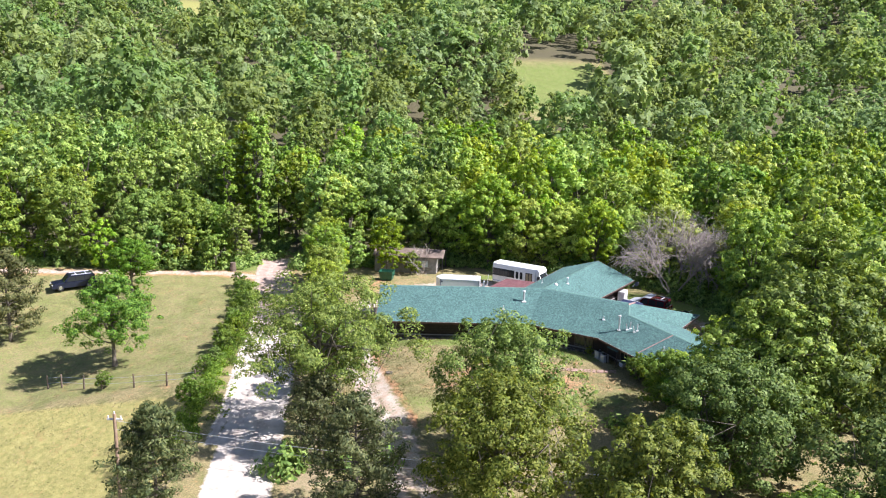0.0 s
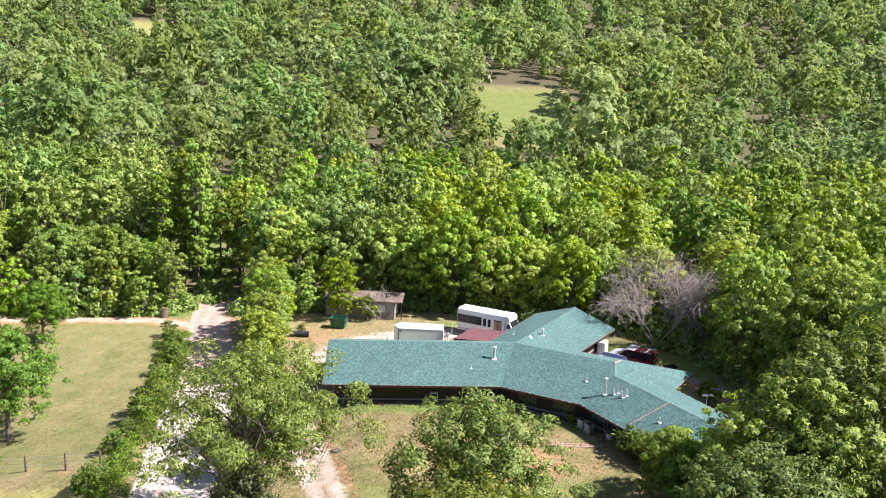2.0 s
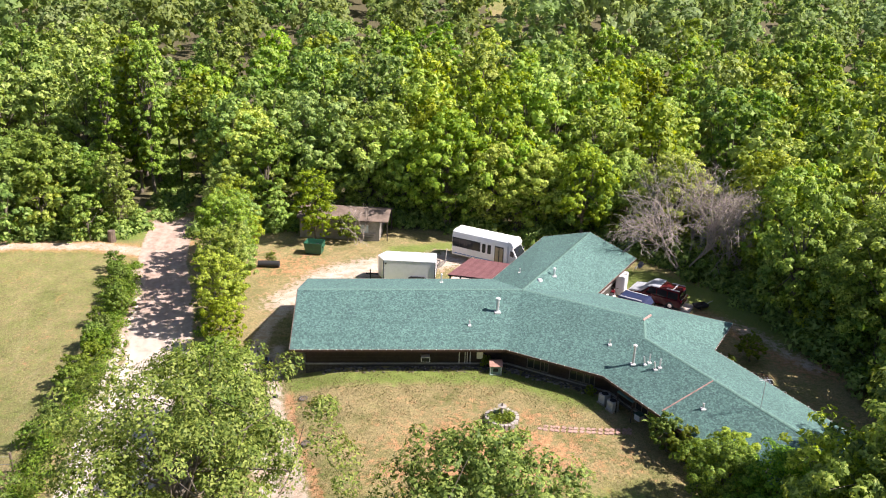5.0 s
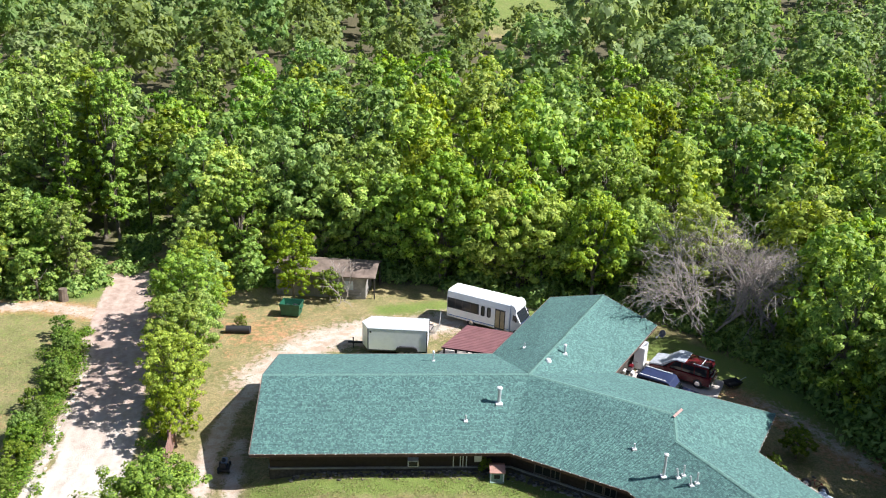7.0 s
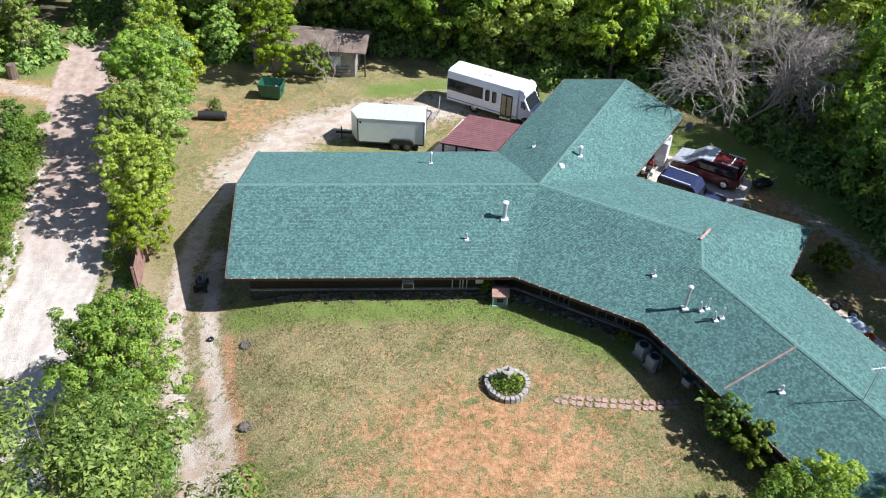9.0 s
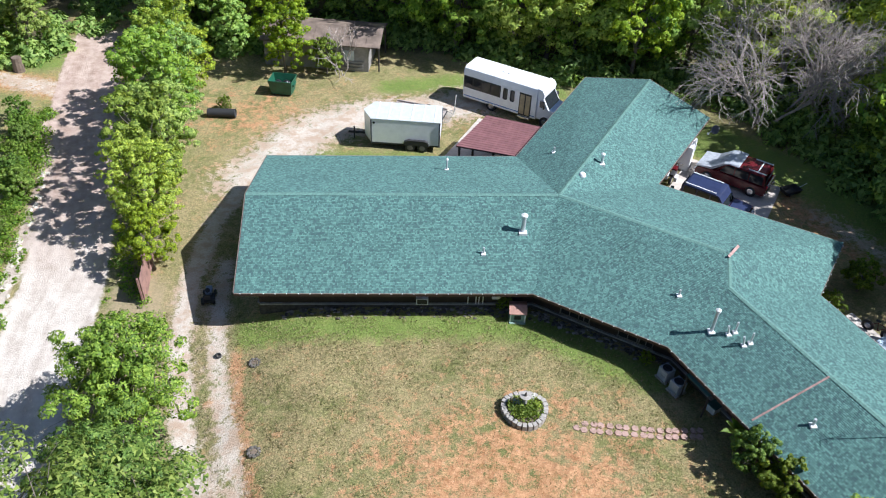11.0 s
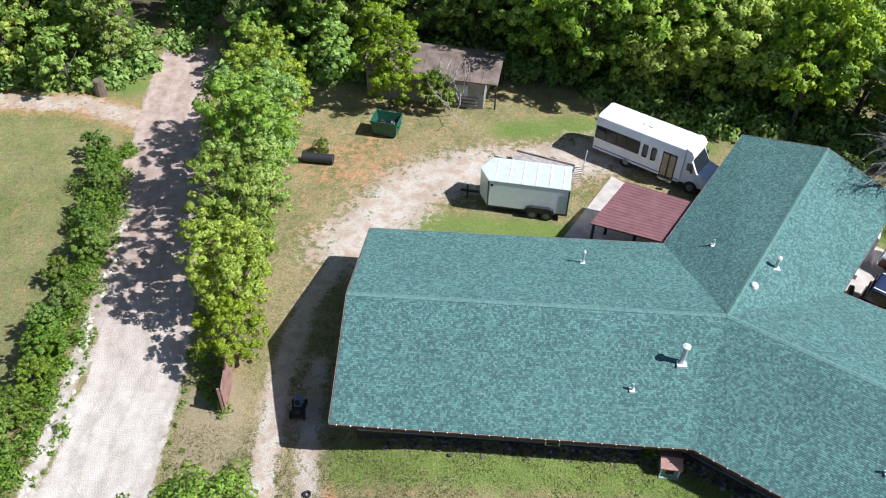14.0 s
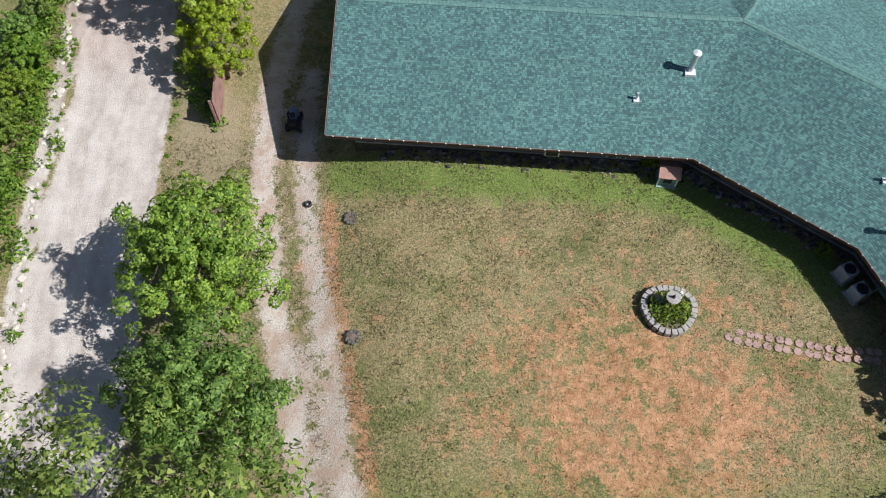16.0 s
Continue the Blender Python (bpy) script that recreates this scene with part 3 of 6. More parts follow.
for k, (x, y, s) in enumerate([(-5.3, 4.6, 0.72), (-5.9, 7.3, 0.98), (-6.3, 10.2, 1.14), (-6.3, 13.2, 1.05), (-7.0, 15.6, 1.28), (-7.0, 18.6, 1.12), (-7.6, 21.0, 1.22), (-7.6, 23.8, 1.0)]):
    s *= 0.93
    plant((ROW_C, ROW_A, ROW_B, ROW_B, ROW_A, ROW_B, ROW_A, ROW_C)[k], x, y, s, 47 * k, "slim bright green tree in the row beside the road", "tree", "trees beside the road")
plant(YARD_B, -24.4, -0.6, 1.3, 10, "small leafy tree alone on the mown field", "tree")
plant(YARD_A, -30.2, 18.8, 1.0, 80, "small leafy tree beside the side road", "tree")
plant(CEDAR_A, -37.8, 6.2, 1.15, 30, "tall brownish cedar at the field's edge", "cedar")
for x, y, s in [(14, 228, 1.9), (20, 208, 1.8), (8, 222, 1.5), (25, 216, 1.4), (-2, 216, 1.5), (3, 236, 1.6)]:
    plant(CEDAR_A, x, y, s, 31 * x, "dark pointed cedar on the far hillside", "cedar", "cedars on the hill")


def spaced(seed, count, lo, hi, gap, allowed, taken=()):
    """Random places no nearer to one another than the gap."""
    rng = np.random.default_rng(seed)
    cells = {}

    def key(x, y):
        return int(x // gap), int(y // gap)

    for x, y in taken:
        cells.setdefault(key(x, y), []).append((x, y))
    out = []
    for _ in range(count):
        x, y = rng.uniform(lo[0], hi[0]), rng.uniform(lo[1], hi[1])
        if not allowed(x, y):
            continue
        i, j = key(x, y)
        if any((x - p) ** 2 + (y - q) ** 2 < gap * gap for a in (-1, 0, 1) for b in (-1, 0, 1) for p, q in cells.get((i + a, j + b), ())):
            continue
        cells.setdefault((i, j), []).append((x, y))
        out.append((x, y))
    return out


def wood_edge(x):
    """How far north the clearing reaches at x."""
    return float(np.interp(x, (-90, -40, -24, -16, -12, -5, 0, 8, 20, 30, 34, 37, 39.5, 43), (29, 28, 28, 31, 29, 31, 33, 33, 27, 26, 22, 14, 3, -45)))


def in_wood(x, y):
    if y < wood_edge(x) or abs(x - 5) > 40 + 0.62 * (y + 40):
        return False
    if math.hypot(x - 33, y - 19.5) < 5.0 or math.hypot(x - 37.5, y - 18.5) < 3.5 or math.hypot(x - 2, y - 31) < 5:
        return False
    if math.hypot(x + 22, y - 42) < 5.5 or (-25 < x < -18 and 30 < y < 42):
        return False
    p = np.array([x]), np.array([y])
    return float(near_line(*p, ROAD)[0]) > 4.0 and float(near_line(*p, LANE)[0]) > 2.5


near_wood = spaced(5, 20000, (-95, -35), (95, 84), 6.0, in_wood)
near_wood.sort(key=lambda p: p[1])
pick = random.Random(4)
for x, y in near_wood[:240]:
    tall = pick.uniform(0.78, 1.16) * (0.82 if y < wood_edge(x) + 3 else 1.0)
    tall *= 0.9 if x > 38 and y < 32 else 0.7 if -36 < x < -15 and y < 41 else 1.0
    fine = y < wood_edge(x) + 12 and -48 < x < 62
    plant((WOOD_FINE if fine else WOOD)[pick.choice((1, 2, 4, 7)) if x < -18 else pick.randrange(8)], x, y, tall, pick.uniform(0, 360), "leafy deciduous tree in the dense wood", "tree", "trees of the near wood", high=pick.uniform(0.95, 1.15))


for x, y, s, turn in ((-20.4, 41.5, 0.98, 0), (-22.3, 42.8, 1.0, 140), (-21.2, 46.5, 1.06, 220), (-24.6, 40.6, 0.84, 100), (-15.2, 45.0, 0.62, 300)):
    plant(COLUMN, x, y, s, turn, "tall slender tree covered in bright green vines", "tree", "vine-covered trees beside the lane")


for k, (x, y, sc) in enumerate(((8.2, 34.0, 1.0), (12.6, 31.6, 0.92), (17.0, 30.4, 1.0), (21.4, 29.6, 0.95), (26.0, 29.0, 1.0), (30.4, 29.2, 0.95), (4.0, 36.0, 1.05), (-1.2, 36.2, 1.05), (-6.2, 35.0, 0.86), (-9.4, 38.5, 1.15), (-10.2, 33.4, 0.66), (-23.6, 32.6, 0.8), (-27.6, 31.0, 1.0), (-33.0, 31.2, 1.0), (40.5, 15.5, 1.0), (42.0, 21.5, 1.15), (41.5, 8.0, 1.0), (42.5, -4.5, 1.1))):
    plant(BRINK[1 if x < -12 else k % 3], x, y, sc, 71 * k, "full round tree with bright leaves hanging over the clearing", "tree", "trees at the wood's edge")


YOUNG = [(36, 140), (43, 182)]


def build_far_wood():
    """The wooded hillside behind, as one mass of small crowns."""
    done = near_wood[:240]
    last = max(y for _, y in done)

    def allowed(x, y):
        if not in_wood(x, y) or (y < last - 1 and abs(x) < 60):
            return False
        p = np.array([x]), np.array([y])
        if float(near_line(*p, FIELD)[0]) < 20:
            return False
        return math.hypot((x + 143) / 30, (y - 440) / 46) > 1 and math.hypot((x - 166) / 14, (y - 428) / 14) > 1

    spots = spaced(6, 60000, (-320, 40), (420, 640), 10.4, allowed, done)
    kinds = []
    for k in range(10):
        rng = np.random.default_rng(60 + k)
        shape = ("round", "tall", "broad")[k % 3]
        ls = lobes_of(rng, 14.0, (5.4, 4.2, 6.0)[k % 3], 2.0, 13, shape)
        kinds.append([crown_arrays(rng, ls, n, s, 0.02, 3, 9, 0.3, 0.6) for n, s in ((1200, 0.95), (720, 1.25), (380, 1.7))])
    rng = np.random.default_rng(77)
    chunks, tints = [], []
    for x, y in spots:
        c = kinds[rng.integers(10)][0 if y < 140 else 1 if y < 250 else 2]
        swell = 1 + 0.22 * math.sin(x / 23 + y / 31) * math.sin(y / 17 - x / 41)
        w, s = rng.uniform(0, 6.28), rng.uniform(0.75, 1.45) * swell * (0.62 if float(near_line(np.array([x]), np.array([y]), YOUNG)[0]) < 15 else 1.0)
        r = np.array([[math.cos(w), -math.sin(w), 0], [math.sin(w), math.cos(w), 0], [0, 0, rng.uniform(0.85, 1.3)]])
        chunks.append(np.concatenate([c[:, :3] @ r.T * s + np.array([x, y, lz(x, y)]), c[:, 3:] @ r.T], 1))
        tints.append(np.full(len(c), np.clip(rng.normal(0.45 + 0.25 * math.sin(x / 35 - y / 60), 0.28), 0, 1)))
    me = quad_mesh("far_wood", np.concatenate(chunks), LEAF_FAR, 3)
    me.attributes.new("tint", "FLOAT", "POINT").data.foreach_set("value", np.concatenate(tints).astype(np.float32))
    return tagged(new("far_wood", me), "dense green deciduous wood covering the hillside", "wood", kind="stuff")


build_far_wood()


edge_pick = random.Random(41)
edge_line = [(x, wood_edge(x) - 0.4) for x in np.arange(-62, 33, 3.5)]
edge_line += [(float(np.interp(y, (-40, 3, 14, 26), (43, 40.5, 39.0, 37.5))), y) for y in np.arange(-34, 27, 3.4)]
edge_line += [(31.5, 25.5), (34.5, 26.0), (28.5, 27.5), (37.5, 24.0), (40.5, 22.0)]
for k, (x, y) in enumerate(edge_line):
    x, y = x + edge_pick.uniform(-0.9, 0.9), y + edge_pick.uniform(-0.8, 1.4)
    if (-5 < x < 31 and y > 23) or math.hypot(x - 2, y - 31) < 6.2 or float(near_line(np.array([x]), np.array([y]), LANE)[0]) < 3 or math.hypot(x - 33, y - 19.5) < 4.5 or math.hypot(x - 37.5, y - 18.5) < 3.2 or float(near_line(np.array([x]), np.array([y]), ROAD)[0]) < 4.6:
        continue
    plant(EDGE[k % 3], x, y, edge_pick.uniform(0.6, 1.05), 83 * k, "low bushy tree with leaves down to the ground", "tree", "low trees along the wood's edge")


def leaf_heaps(name, spots, leaf, size, label, category, seed, per=34):
    """Low leafy growth: a heap of leaves at each spot (x, y, radius, height)."""
    rng = np.random.default_rng(seed)
    out = []
    for x, y, r, h in spots:
        n = int(per * r * (0.5 + h))
        d = rng.normal(0, 1, (n, 3))
        d[:, 2] = np.abs(d[:, 2])
        d /= np.linalg.norm(d, axis=1)[:, None]
        p = d * rng.uniform(0.45, 1.1, (n, 1)) * np.array([r, r, h]) + np.array([x, y, lz(x, y)])
        out.append(leaf_quads(rng, p, d, size, corners=3))
    return tagged(new(name, quad_mesh(name, np.concatenate(out), leaf, 3)), label, category, kind="stuff")


under = np.random.default_rng(8)
edge_spots = []
for x in np.arange(-62, 44, 0.8):
    for _ in range(3):
        xx, yy = x + under.normal(0, 0.6), wood_edge(x) - 1.5 + under.gamma(2.0, 1.3)
        if abs(float(near_line(np.array([xx]), np.array([yy]), ROAD)[0])) > 2.6:
            edge_spots.append((xx, yy, under.uniform(0.7, 1.5), under.uniform(0.6, 2.6)))
for y in np.arange(-34, 24, 0.9):
    for _ in range(3):
        edge_spots.append((float(np.interp(y, (-40, 3, 14, 22), (41, 38, 36, 33))) + under.gamma(2.0, 1.6), y, under.uniform(0.8, 1.7), under.uniform(0.8, 3.0)))
for x, y in [(33, 18.5), (35, 17), (36.5, 15), (34.5, 21), (37, 20), (38, 12.5), (31.5, 21.5), (29, 22.5)]:
    for _ in range(4):
        edge_spots.append((x + under.normal(0, 0.8), y + under.normal(0, 0.8), under.uniform(0.6, 1.3), under.uniform(0.5, 1.6)))
for x, y in [(10.5, -35), (3, -33), (15, -29), (19, -24), (21, -20), (27, -15), (33, -12), (30, -10), (-3.5, -24), (0, -22), (17, -31), (20, -30), (25, -21)]:
    for _ in range(3):
        edge_spots.append((x + under.normal(0, 1.2), y + under.normal(0, 1.2), under.uniform(0.8, 1.6), under.uniform(0.8, 2.4)))
for y in np.arange(33, 62, 0.55):
    lane_mid = float(np.interp(y, [p[1] for p in LANE], [p[0] for p in LANE]))
    for _ in range(3):
        edge_spots.append((lane_mid + under.normal(0, 1.5), y, under.uniform(0.4, 0.9), under.uniform(0.2, 0.9)))
for x in np.arange(-27, -17.6, 0.5):
    for _ in range(2):
        edge_spots.append((x, 28.6 + under.uniform(-0.5, 2.2) + 0.12 * max(0.0, x + 21) ** 2, under.uniform(0.4, 0.8), under.uniform(0.25, 0.8)))
leaf_heaps("undergrowth", edge_spots, LEAF_OAK, 0.40, "tangled leafy undergrowth along the edge of the wood", "undergrowth", 9, 60)
weed_spots = []
for t in np.linspace(0, 1, 210):
    y = -20 + 41 * t
    x = float(np.interp(y, [p[1] for p in BED_WEST], [p[0] for p in BED_WEST]))
    weed_spots.append((x + under.normal(0.1, 0.75), y, under.uniform(0.3, 0.8), under.uniform(0.3, 1.1)))
for y in np.arange(-16, 14, 0.3):
    lane = float(np.interp(y, [p[1] for p in ROAD], [p[0] for p in ROAD]))
    if under.random() < 0.55:
        weed_spots.append((lane - 2.5 + under.normal(0, 0.16), y, 0.14, under.uniform(0.04, 0.12)))
    if under.random() < 0.4:
        weed_spots.append((lane + 2.5 + under.normal(0, 0.25), y, 0.15, under.uniform(0.04, 0.12)))
for y in np.arange(2, 24, 0.5):
    weed_spots.append((-6.2 - 0.09 * y + under.normal(0, 0.5), y, 0.5, under.uniform(0.3, 0.7)))
leaf_heaps("roadside_weeds", weed_spots, LEAF_WEED, 0.15, "rank green weeds along the roadside bank", "weeds", 10, 200)
SHRUB = [tree_kind(90 + k, 2.4, 1.15, 0.15, 12, 4600, 0.135, LEAF_WEED, "round", 0.05) for k in range(3)]
for k, y in enumerate(np.arange(-15, 21, 1.75)):
    if 0 < y < 21 or under.random() < 0.5:
        x = float(np.interp(y, [p[1] for p in BED_WEST], [p[0] for p in BED_WEST])) + under.normal(-0.3, 0.35)
        plant(SHRUB[k % 3], x, float(y), under.uniform(0.65, 1.0), 67 * k, "dense green shrub in the hedge along the road", "shrub", "shrubs along the road", "shrub")


def grass_tufts():
    """Loose grass blades over the lawn, the verges and the dry meadow."""
    rng = np.random.default_rng(15)
    x, y = rng.uniform(-7, 24, 90000), rng.uniform(-14.5, 1.2, 90000)
    x2, y2 = rng.uniform(-34, -12.5, 20000), rng.uniform(-34, 20, 20000)
    x, y = np.concatenate([x, x2]), np.concatenate([y, y2])
    bare = np.minimum(near_line(x, y, DRIVE_W) - 0.55, near_line(x, y, DRIVE_E) - 0.5)
    bare = np.minimum(bare, near_line(x, y, ROAD) - 2.4)
    patch = np.sin(x * 1.9 + 1.3 * np.sin(y * 1.1)) * np.sin(y * 2.3 + 1.7 * np.sin(x * 0.8)) + rng.normal(0, 0.5, len(x))
    soil = np.clip(1.2 - np.hypot(x - 12.5, (y + 9.5) * 1.25) / 7.5, 0, 0.8)
    keep = (bare > 0) & (patch > -0.35) & (rng.random(len(x)) > soil)
    keep &= ~((x > 14) & (y > -(x - 14.3) * 0.6)) & ~((y > 0.4) & (x > 0))
    x, y = x[keep], y[keep]
    tall = np.where((x < -12.5) & (y < -9), 0.28, 0.10)
    c = np.stack([x, y, land(x, y) + 0.05 + 0.3 * tall], -1)
    d = rng.normal(0, 1, (len(x), 3))
    d /= np.linalg.norm(d, axis=1)[:, None]
    near = tall < 0.2
    parts = [leaf_quads(rng, c[near], d[near], 0.10, 0.3, 0.1, 3), leaf_quads(rng, c[~near], d[~near], 0.15, 0.25, 0.1, 3)]
    return tagged(new("grass_tufts", quad_mesh("grass_tufts", np.concatenate(parts), LEAF_GRASS, 3)), "short dry and green grass blades of the lawn", "grass", kind="stuff")


grass_tufts()


# ---- house ----
EAVE, RIDGE, LOW = 2.6, 4.6, 4.05
P0, P1, P2, P3 = (0, 0), (14.3, 0), (20.06, -3.5), (26.9, -17.4)
R0, HUB, R2 = (0, 5.25), (16.1, 5.35), (23.65, 0.75)
Q0, Q1 = (0, 11.75), (14.75, 11.9)
BL, PEAK, BR = (20.7, 22.0), (24.1, 18.6), (27.95, 16.7)
CN, W2E, W2L = (22.7, 9.2), (31.4, 3.95), (28.5, -0.1)
S3, R3, W3E = (23.25, -1.1), (31.2, -17.6), (35.9, -17.6)


def at(p, z):
    return (p[0], p[1], z)


SLOPES = [
    [at(P0, EAVE), at(P1, EAVE), at(HUB, RIDGE), at(R0, RIDGE)],
    [at(Q1, EAVE), at(Q0, EAVE), at(R0, RIDGE), at(HUB, RIDGE)],
    [at(BL, EAVE), at(Q1, EAVE), at(HUB, RIDGE), at(PEAK, 4.3)],
    [at(CN, EAVE), at(BR, EAVE), at(PEAK, 4.3), at(HUB, RIDGE)],
    [at(P1, EAVE), at(P2, EAVE), at(S3, LOW), at(R2, RIDGE), at(HUB, RIDGE)],
    [at(W2E, EAVE), at(CN, EAVE), at(HUB, RIDGE), at(R2, RIDGE)],
    [at(W2L, EAVE), at(W2E, EAVE), at(R2, RIDGE)],
    [at(W3E, EAVE), at(W2L, EAVE), at(R2, RIDGE), at(S3, LOW), at(R3, LOW)],
    [at(P2, EAVE), at(P3, EAVE), at(R3, LOW), at(S3, LOW)],
]
SHINGLE_TONES = ((0.0, (0.056, 0.106, 0.108)), (0.35, (0.071, 0.146, 0.137)), (0.7, (0.096, 0.198, 0.177)), (1.0, (0.128, 0.256, 0.222)))


def shingle_material(name, single):
    m = Mat(name, 0.92)
    tone = m.ramp(m.object_random() if single else m.island(), *SHINGLE_TONES)
    worn = m.ramp(m.noise(0.5, 4), (0.3, 0.92), (0.7, 1.06))
    grit = m.noise(60.0, 3, 0.7)
    col = m.mix(1.0, tone, worn, "MULTIPLY")
    m.colour(m.mix(0.25, col, m.ramp(grit, (0.3, 0.15), (0.7, 0.85)), "OVERLAY"))
    return m.bump(grit, 0.35, 0.006).m


SHINGLES, SHINGLE_ONE = shingle_material("shingles", False), shingle_material("single_shingle", True)
RIDGE_CAP = plain("ridge_cap", (0.12, 0.225, 0.195), 0.9, vary=0.35, scale=9.0)
DECK = plain("roof_deck", (0.05, 0.10, 0.085), 0.95)
FASCIA = plain("fascia_paint", (0.09, 0.05, 0.04), 0.7, vary=0.35)
DRIP = plain("drip_edge", (0.24, 0.19, 0.165), 0.5)
SIDING = plain("dark_siding", (0.030, 0.020, 0.017), 0.75, vary=0.35, scale=5.0)
LEDGE = plain("grey_ledge", (0.30, 0.29, 0.28), 0.85, vary=0.3)
SKIRT = plain("stone_skirt", (0.075, 0.065, 0.055), 0.95, vary=0.5, scale=6.0)
FLASH = plain("rusty_flashing", (0.40, 0.25, 0.22), 0.6, vary=0.4, scale=6.0)
PIPE = plain("grey_pipe", (0.62, 0.63, 0.65), 0.45, 0.5)
FRAME = plain("dull_frame", (0.13, 0.12, 0.11), 0.7)
PALE = plain("pale_plastic", (0.72, 0.72, 0.72), 0.5)
DARK = plain("black_rubber", (0.022, 0.022, 0.024), 0.7)
GLASS = Mat("dark_glass", 0.06)
GLASS.colour((0.02, 0.025, 0.03))
GLASS = GLASS.m
WHITE = plain("white_paint", (0.86, 0.87, 0.88), 0.35, vary=0.06)

house = thing("house", pose(0, 0, 0), "long low house with a green shingle roof and dark walls", "house")
roof = part("roof", bmesh.new(), DECK, house, "green asphalt shingle roof with several wings")


def surface(corners):
    """Height over the plan of a roof slope made of a fan of triangles."""
    tris = [(corners[0], corners[i], corners[i + 1]) for i in range(1, len(corners) - 1)]
    if len(corners) == 5:
        a, b, c, d, e = corners
        tris = [(b, c, d), (b, d, e), (a, b, e)] if a[:2] == W3E else [(a, b, c), (a, c, e), (c, d, e)]

    def height(x, y):
        best, z = -9.0, 0.0
        for a, b, c in tris:
            d = (b[1] - c[1]) * (a[0] - c[0]) + (c[0] - b[0]) * (a[1] - c[1])
            u = ((b[1] - c[1]) * (x - c[0]) + (c[0] - b[0]) * (y - c[1])) / d
            v = ((c[1] - a[1]) * (x - c[0]) + (a[0] - c[0]) * (y - c[1])) / d
            if min(u, v, 1 - u - v) > best:
                best, z = min(u, v, 1 - u - v), u * a[2] + v * b[2] + (1 - u - v) * c[2]
        return z

    return height, tris


def clip(poly, outline):
    """The part of a flat piece that lies inside a convex outline (counter-clockwise)."""
    for (ax, ay), (bx, by) in zip(outline, outline[1:] + outline[:1]):
        out = []
        for i, p in enumerate(poly):
            q = poly[(i + 1) % len(poly)]
            dp = (bx - ax) * (p[1] - ay) - (by - ay) * (p[0] - ax)
            dq = (bx - ax) * (q[1] - ay) - (by - ay) * (q[0] - ax)
            if dp >= 0:
                out.append(p)
            if dp * dq < 0:
                t = dp / (dp - dq)
                out.append((p[0] + t * (q[0] - p[0]), p[1] + t * (q[1] - p[1]), p[2] + t * (q[2] - p[2])))
        poly = out
        if len(poly) < 3:
            return []
    return poly


def lay_shingles(corners, seed, course=0.086, single=0, riser=True):
    """Courses of shingles of uneven width over one slope, each proud at its lower edge."""
    rng = random.Random(seed)
    height, tris = surface(corners)
    deck = bmesh.new()
    for t in tris:
        up = [deck.verts.new((x, y, z - 0.012)) for x, y, z in t]
        down = [deck.verts.new((x, y, z - 0.15)) for x, y, z in t]
        deck.faces.new(up)
        deck.faces.new(down[::-1])
        for i in range(3):
            deck.faces.new((up[i], down[i], down[(i + 1) % 3], up[(i + 1) % 3]))
    bmesh.ops.recalc_face_normals(deck, faces=deck.faces)
    part("roof_deck", deck, DECK, roof)
    outline = [c[:2] for c in corners]
    o, e = Vector(outline[0]), (Vector(outline[1]) - Vector(outline[0])).normalized()
    n = Vector((-e.y, e.x))
    local = [((Vector(p) - o).dot(e), (Vector(p) - o).dot(n)) for p in outline]
    lo, hi, top = min(p[0] for p in local), max(p[0] for p in local), max(p[1] for p in local)
    step = course * 0.94
    pieces = []
    for k in range(int(top / step) + 1):
        s = lo - rng.uniform(0, 0.3)
        while s < hi:
            w = rng.choice((0.065, 0.08, 0.095, 0.11, 0.14))
            t0, t1 = k * step - (0.02 if k == 0 else 0), (k + 1) * step + 0.01
            thick = rng.choice((0.010, 0.014, 0.018))
            ring = []
            for a, b, rise in ((s, t0, thick), (s + w - 0.006, t0, thick), (s + w - 0.006, t1, 0.003), (s, t1, 0.003)):
                p = o + e * a + n * b
                ring.append((p.x, p.y, rise))
            s += w
            if k:
                ring = clip(ring, outline)
            elif not clip(ring, outline):
                continue
            if len(ring) >= 3:
                pieces.append([(x, y, height(x, y) + r) for x, y, r in ring])
    chosen = []
    if single:
        pieces.sort(key=lambda r: math.hypot(r[0][0] - 7.2, 3 * (r[0][1] - 0.4)))
        chosen, pieces = pieces[:single], pieces[single:]
    verts, faces = [], []
    for ring in pieces:
        i = len(verts)
        verts += ring + ([(x, y, z - 0.02) for x, y, z in ring[:2]] if riser else [])
        faces += [tuple(range(i, i + len(ring)))] + ([(i + 1, i, i + len(ring), i + len(ring) + 1)] if riser else [])
    tagged(mesh_object("shingles", verts, faces, SHINGLES, roof), kind="stuff")
    return chosen


lone_shingles = []
for k, corners in enumerate(SLOPES):
    lone_shingles += lay_shingles(corners, 100 + k, single=300 if k == 0 else 0, riser=k in (0, 4, 8))


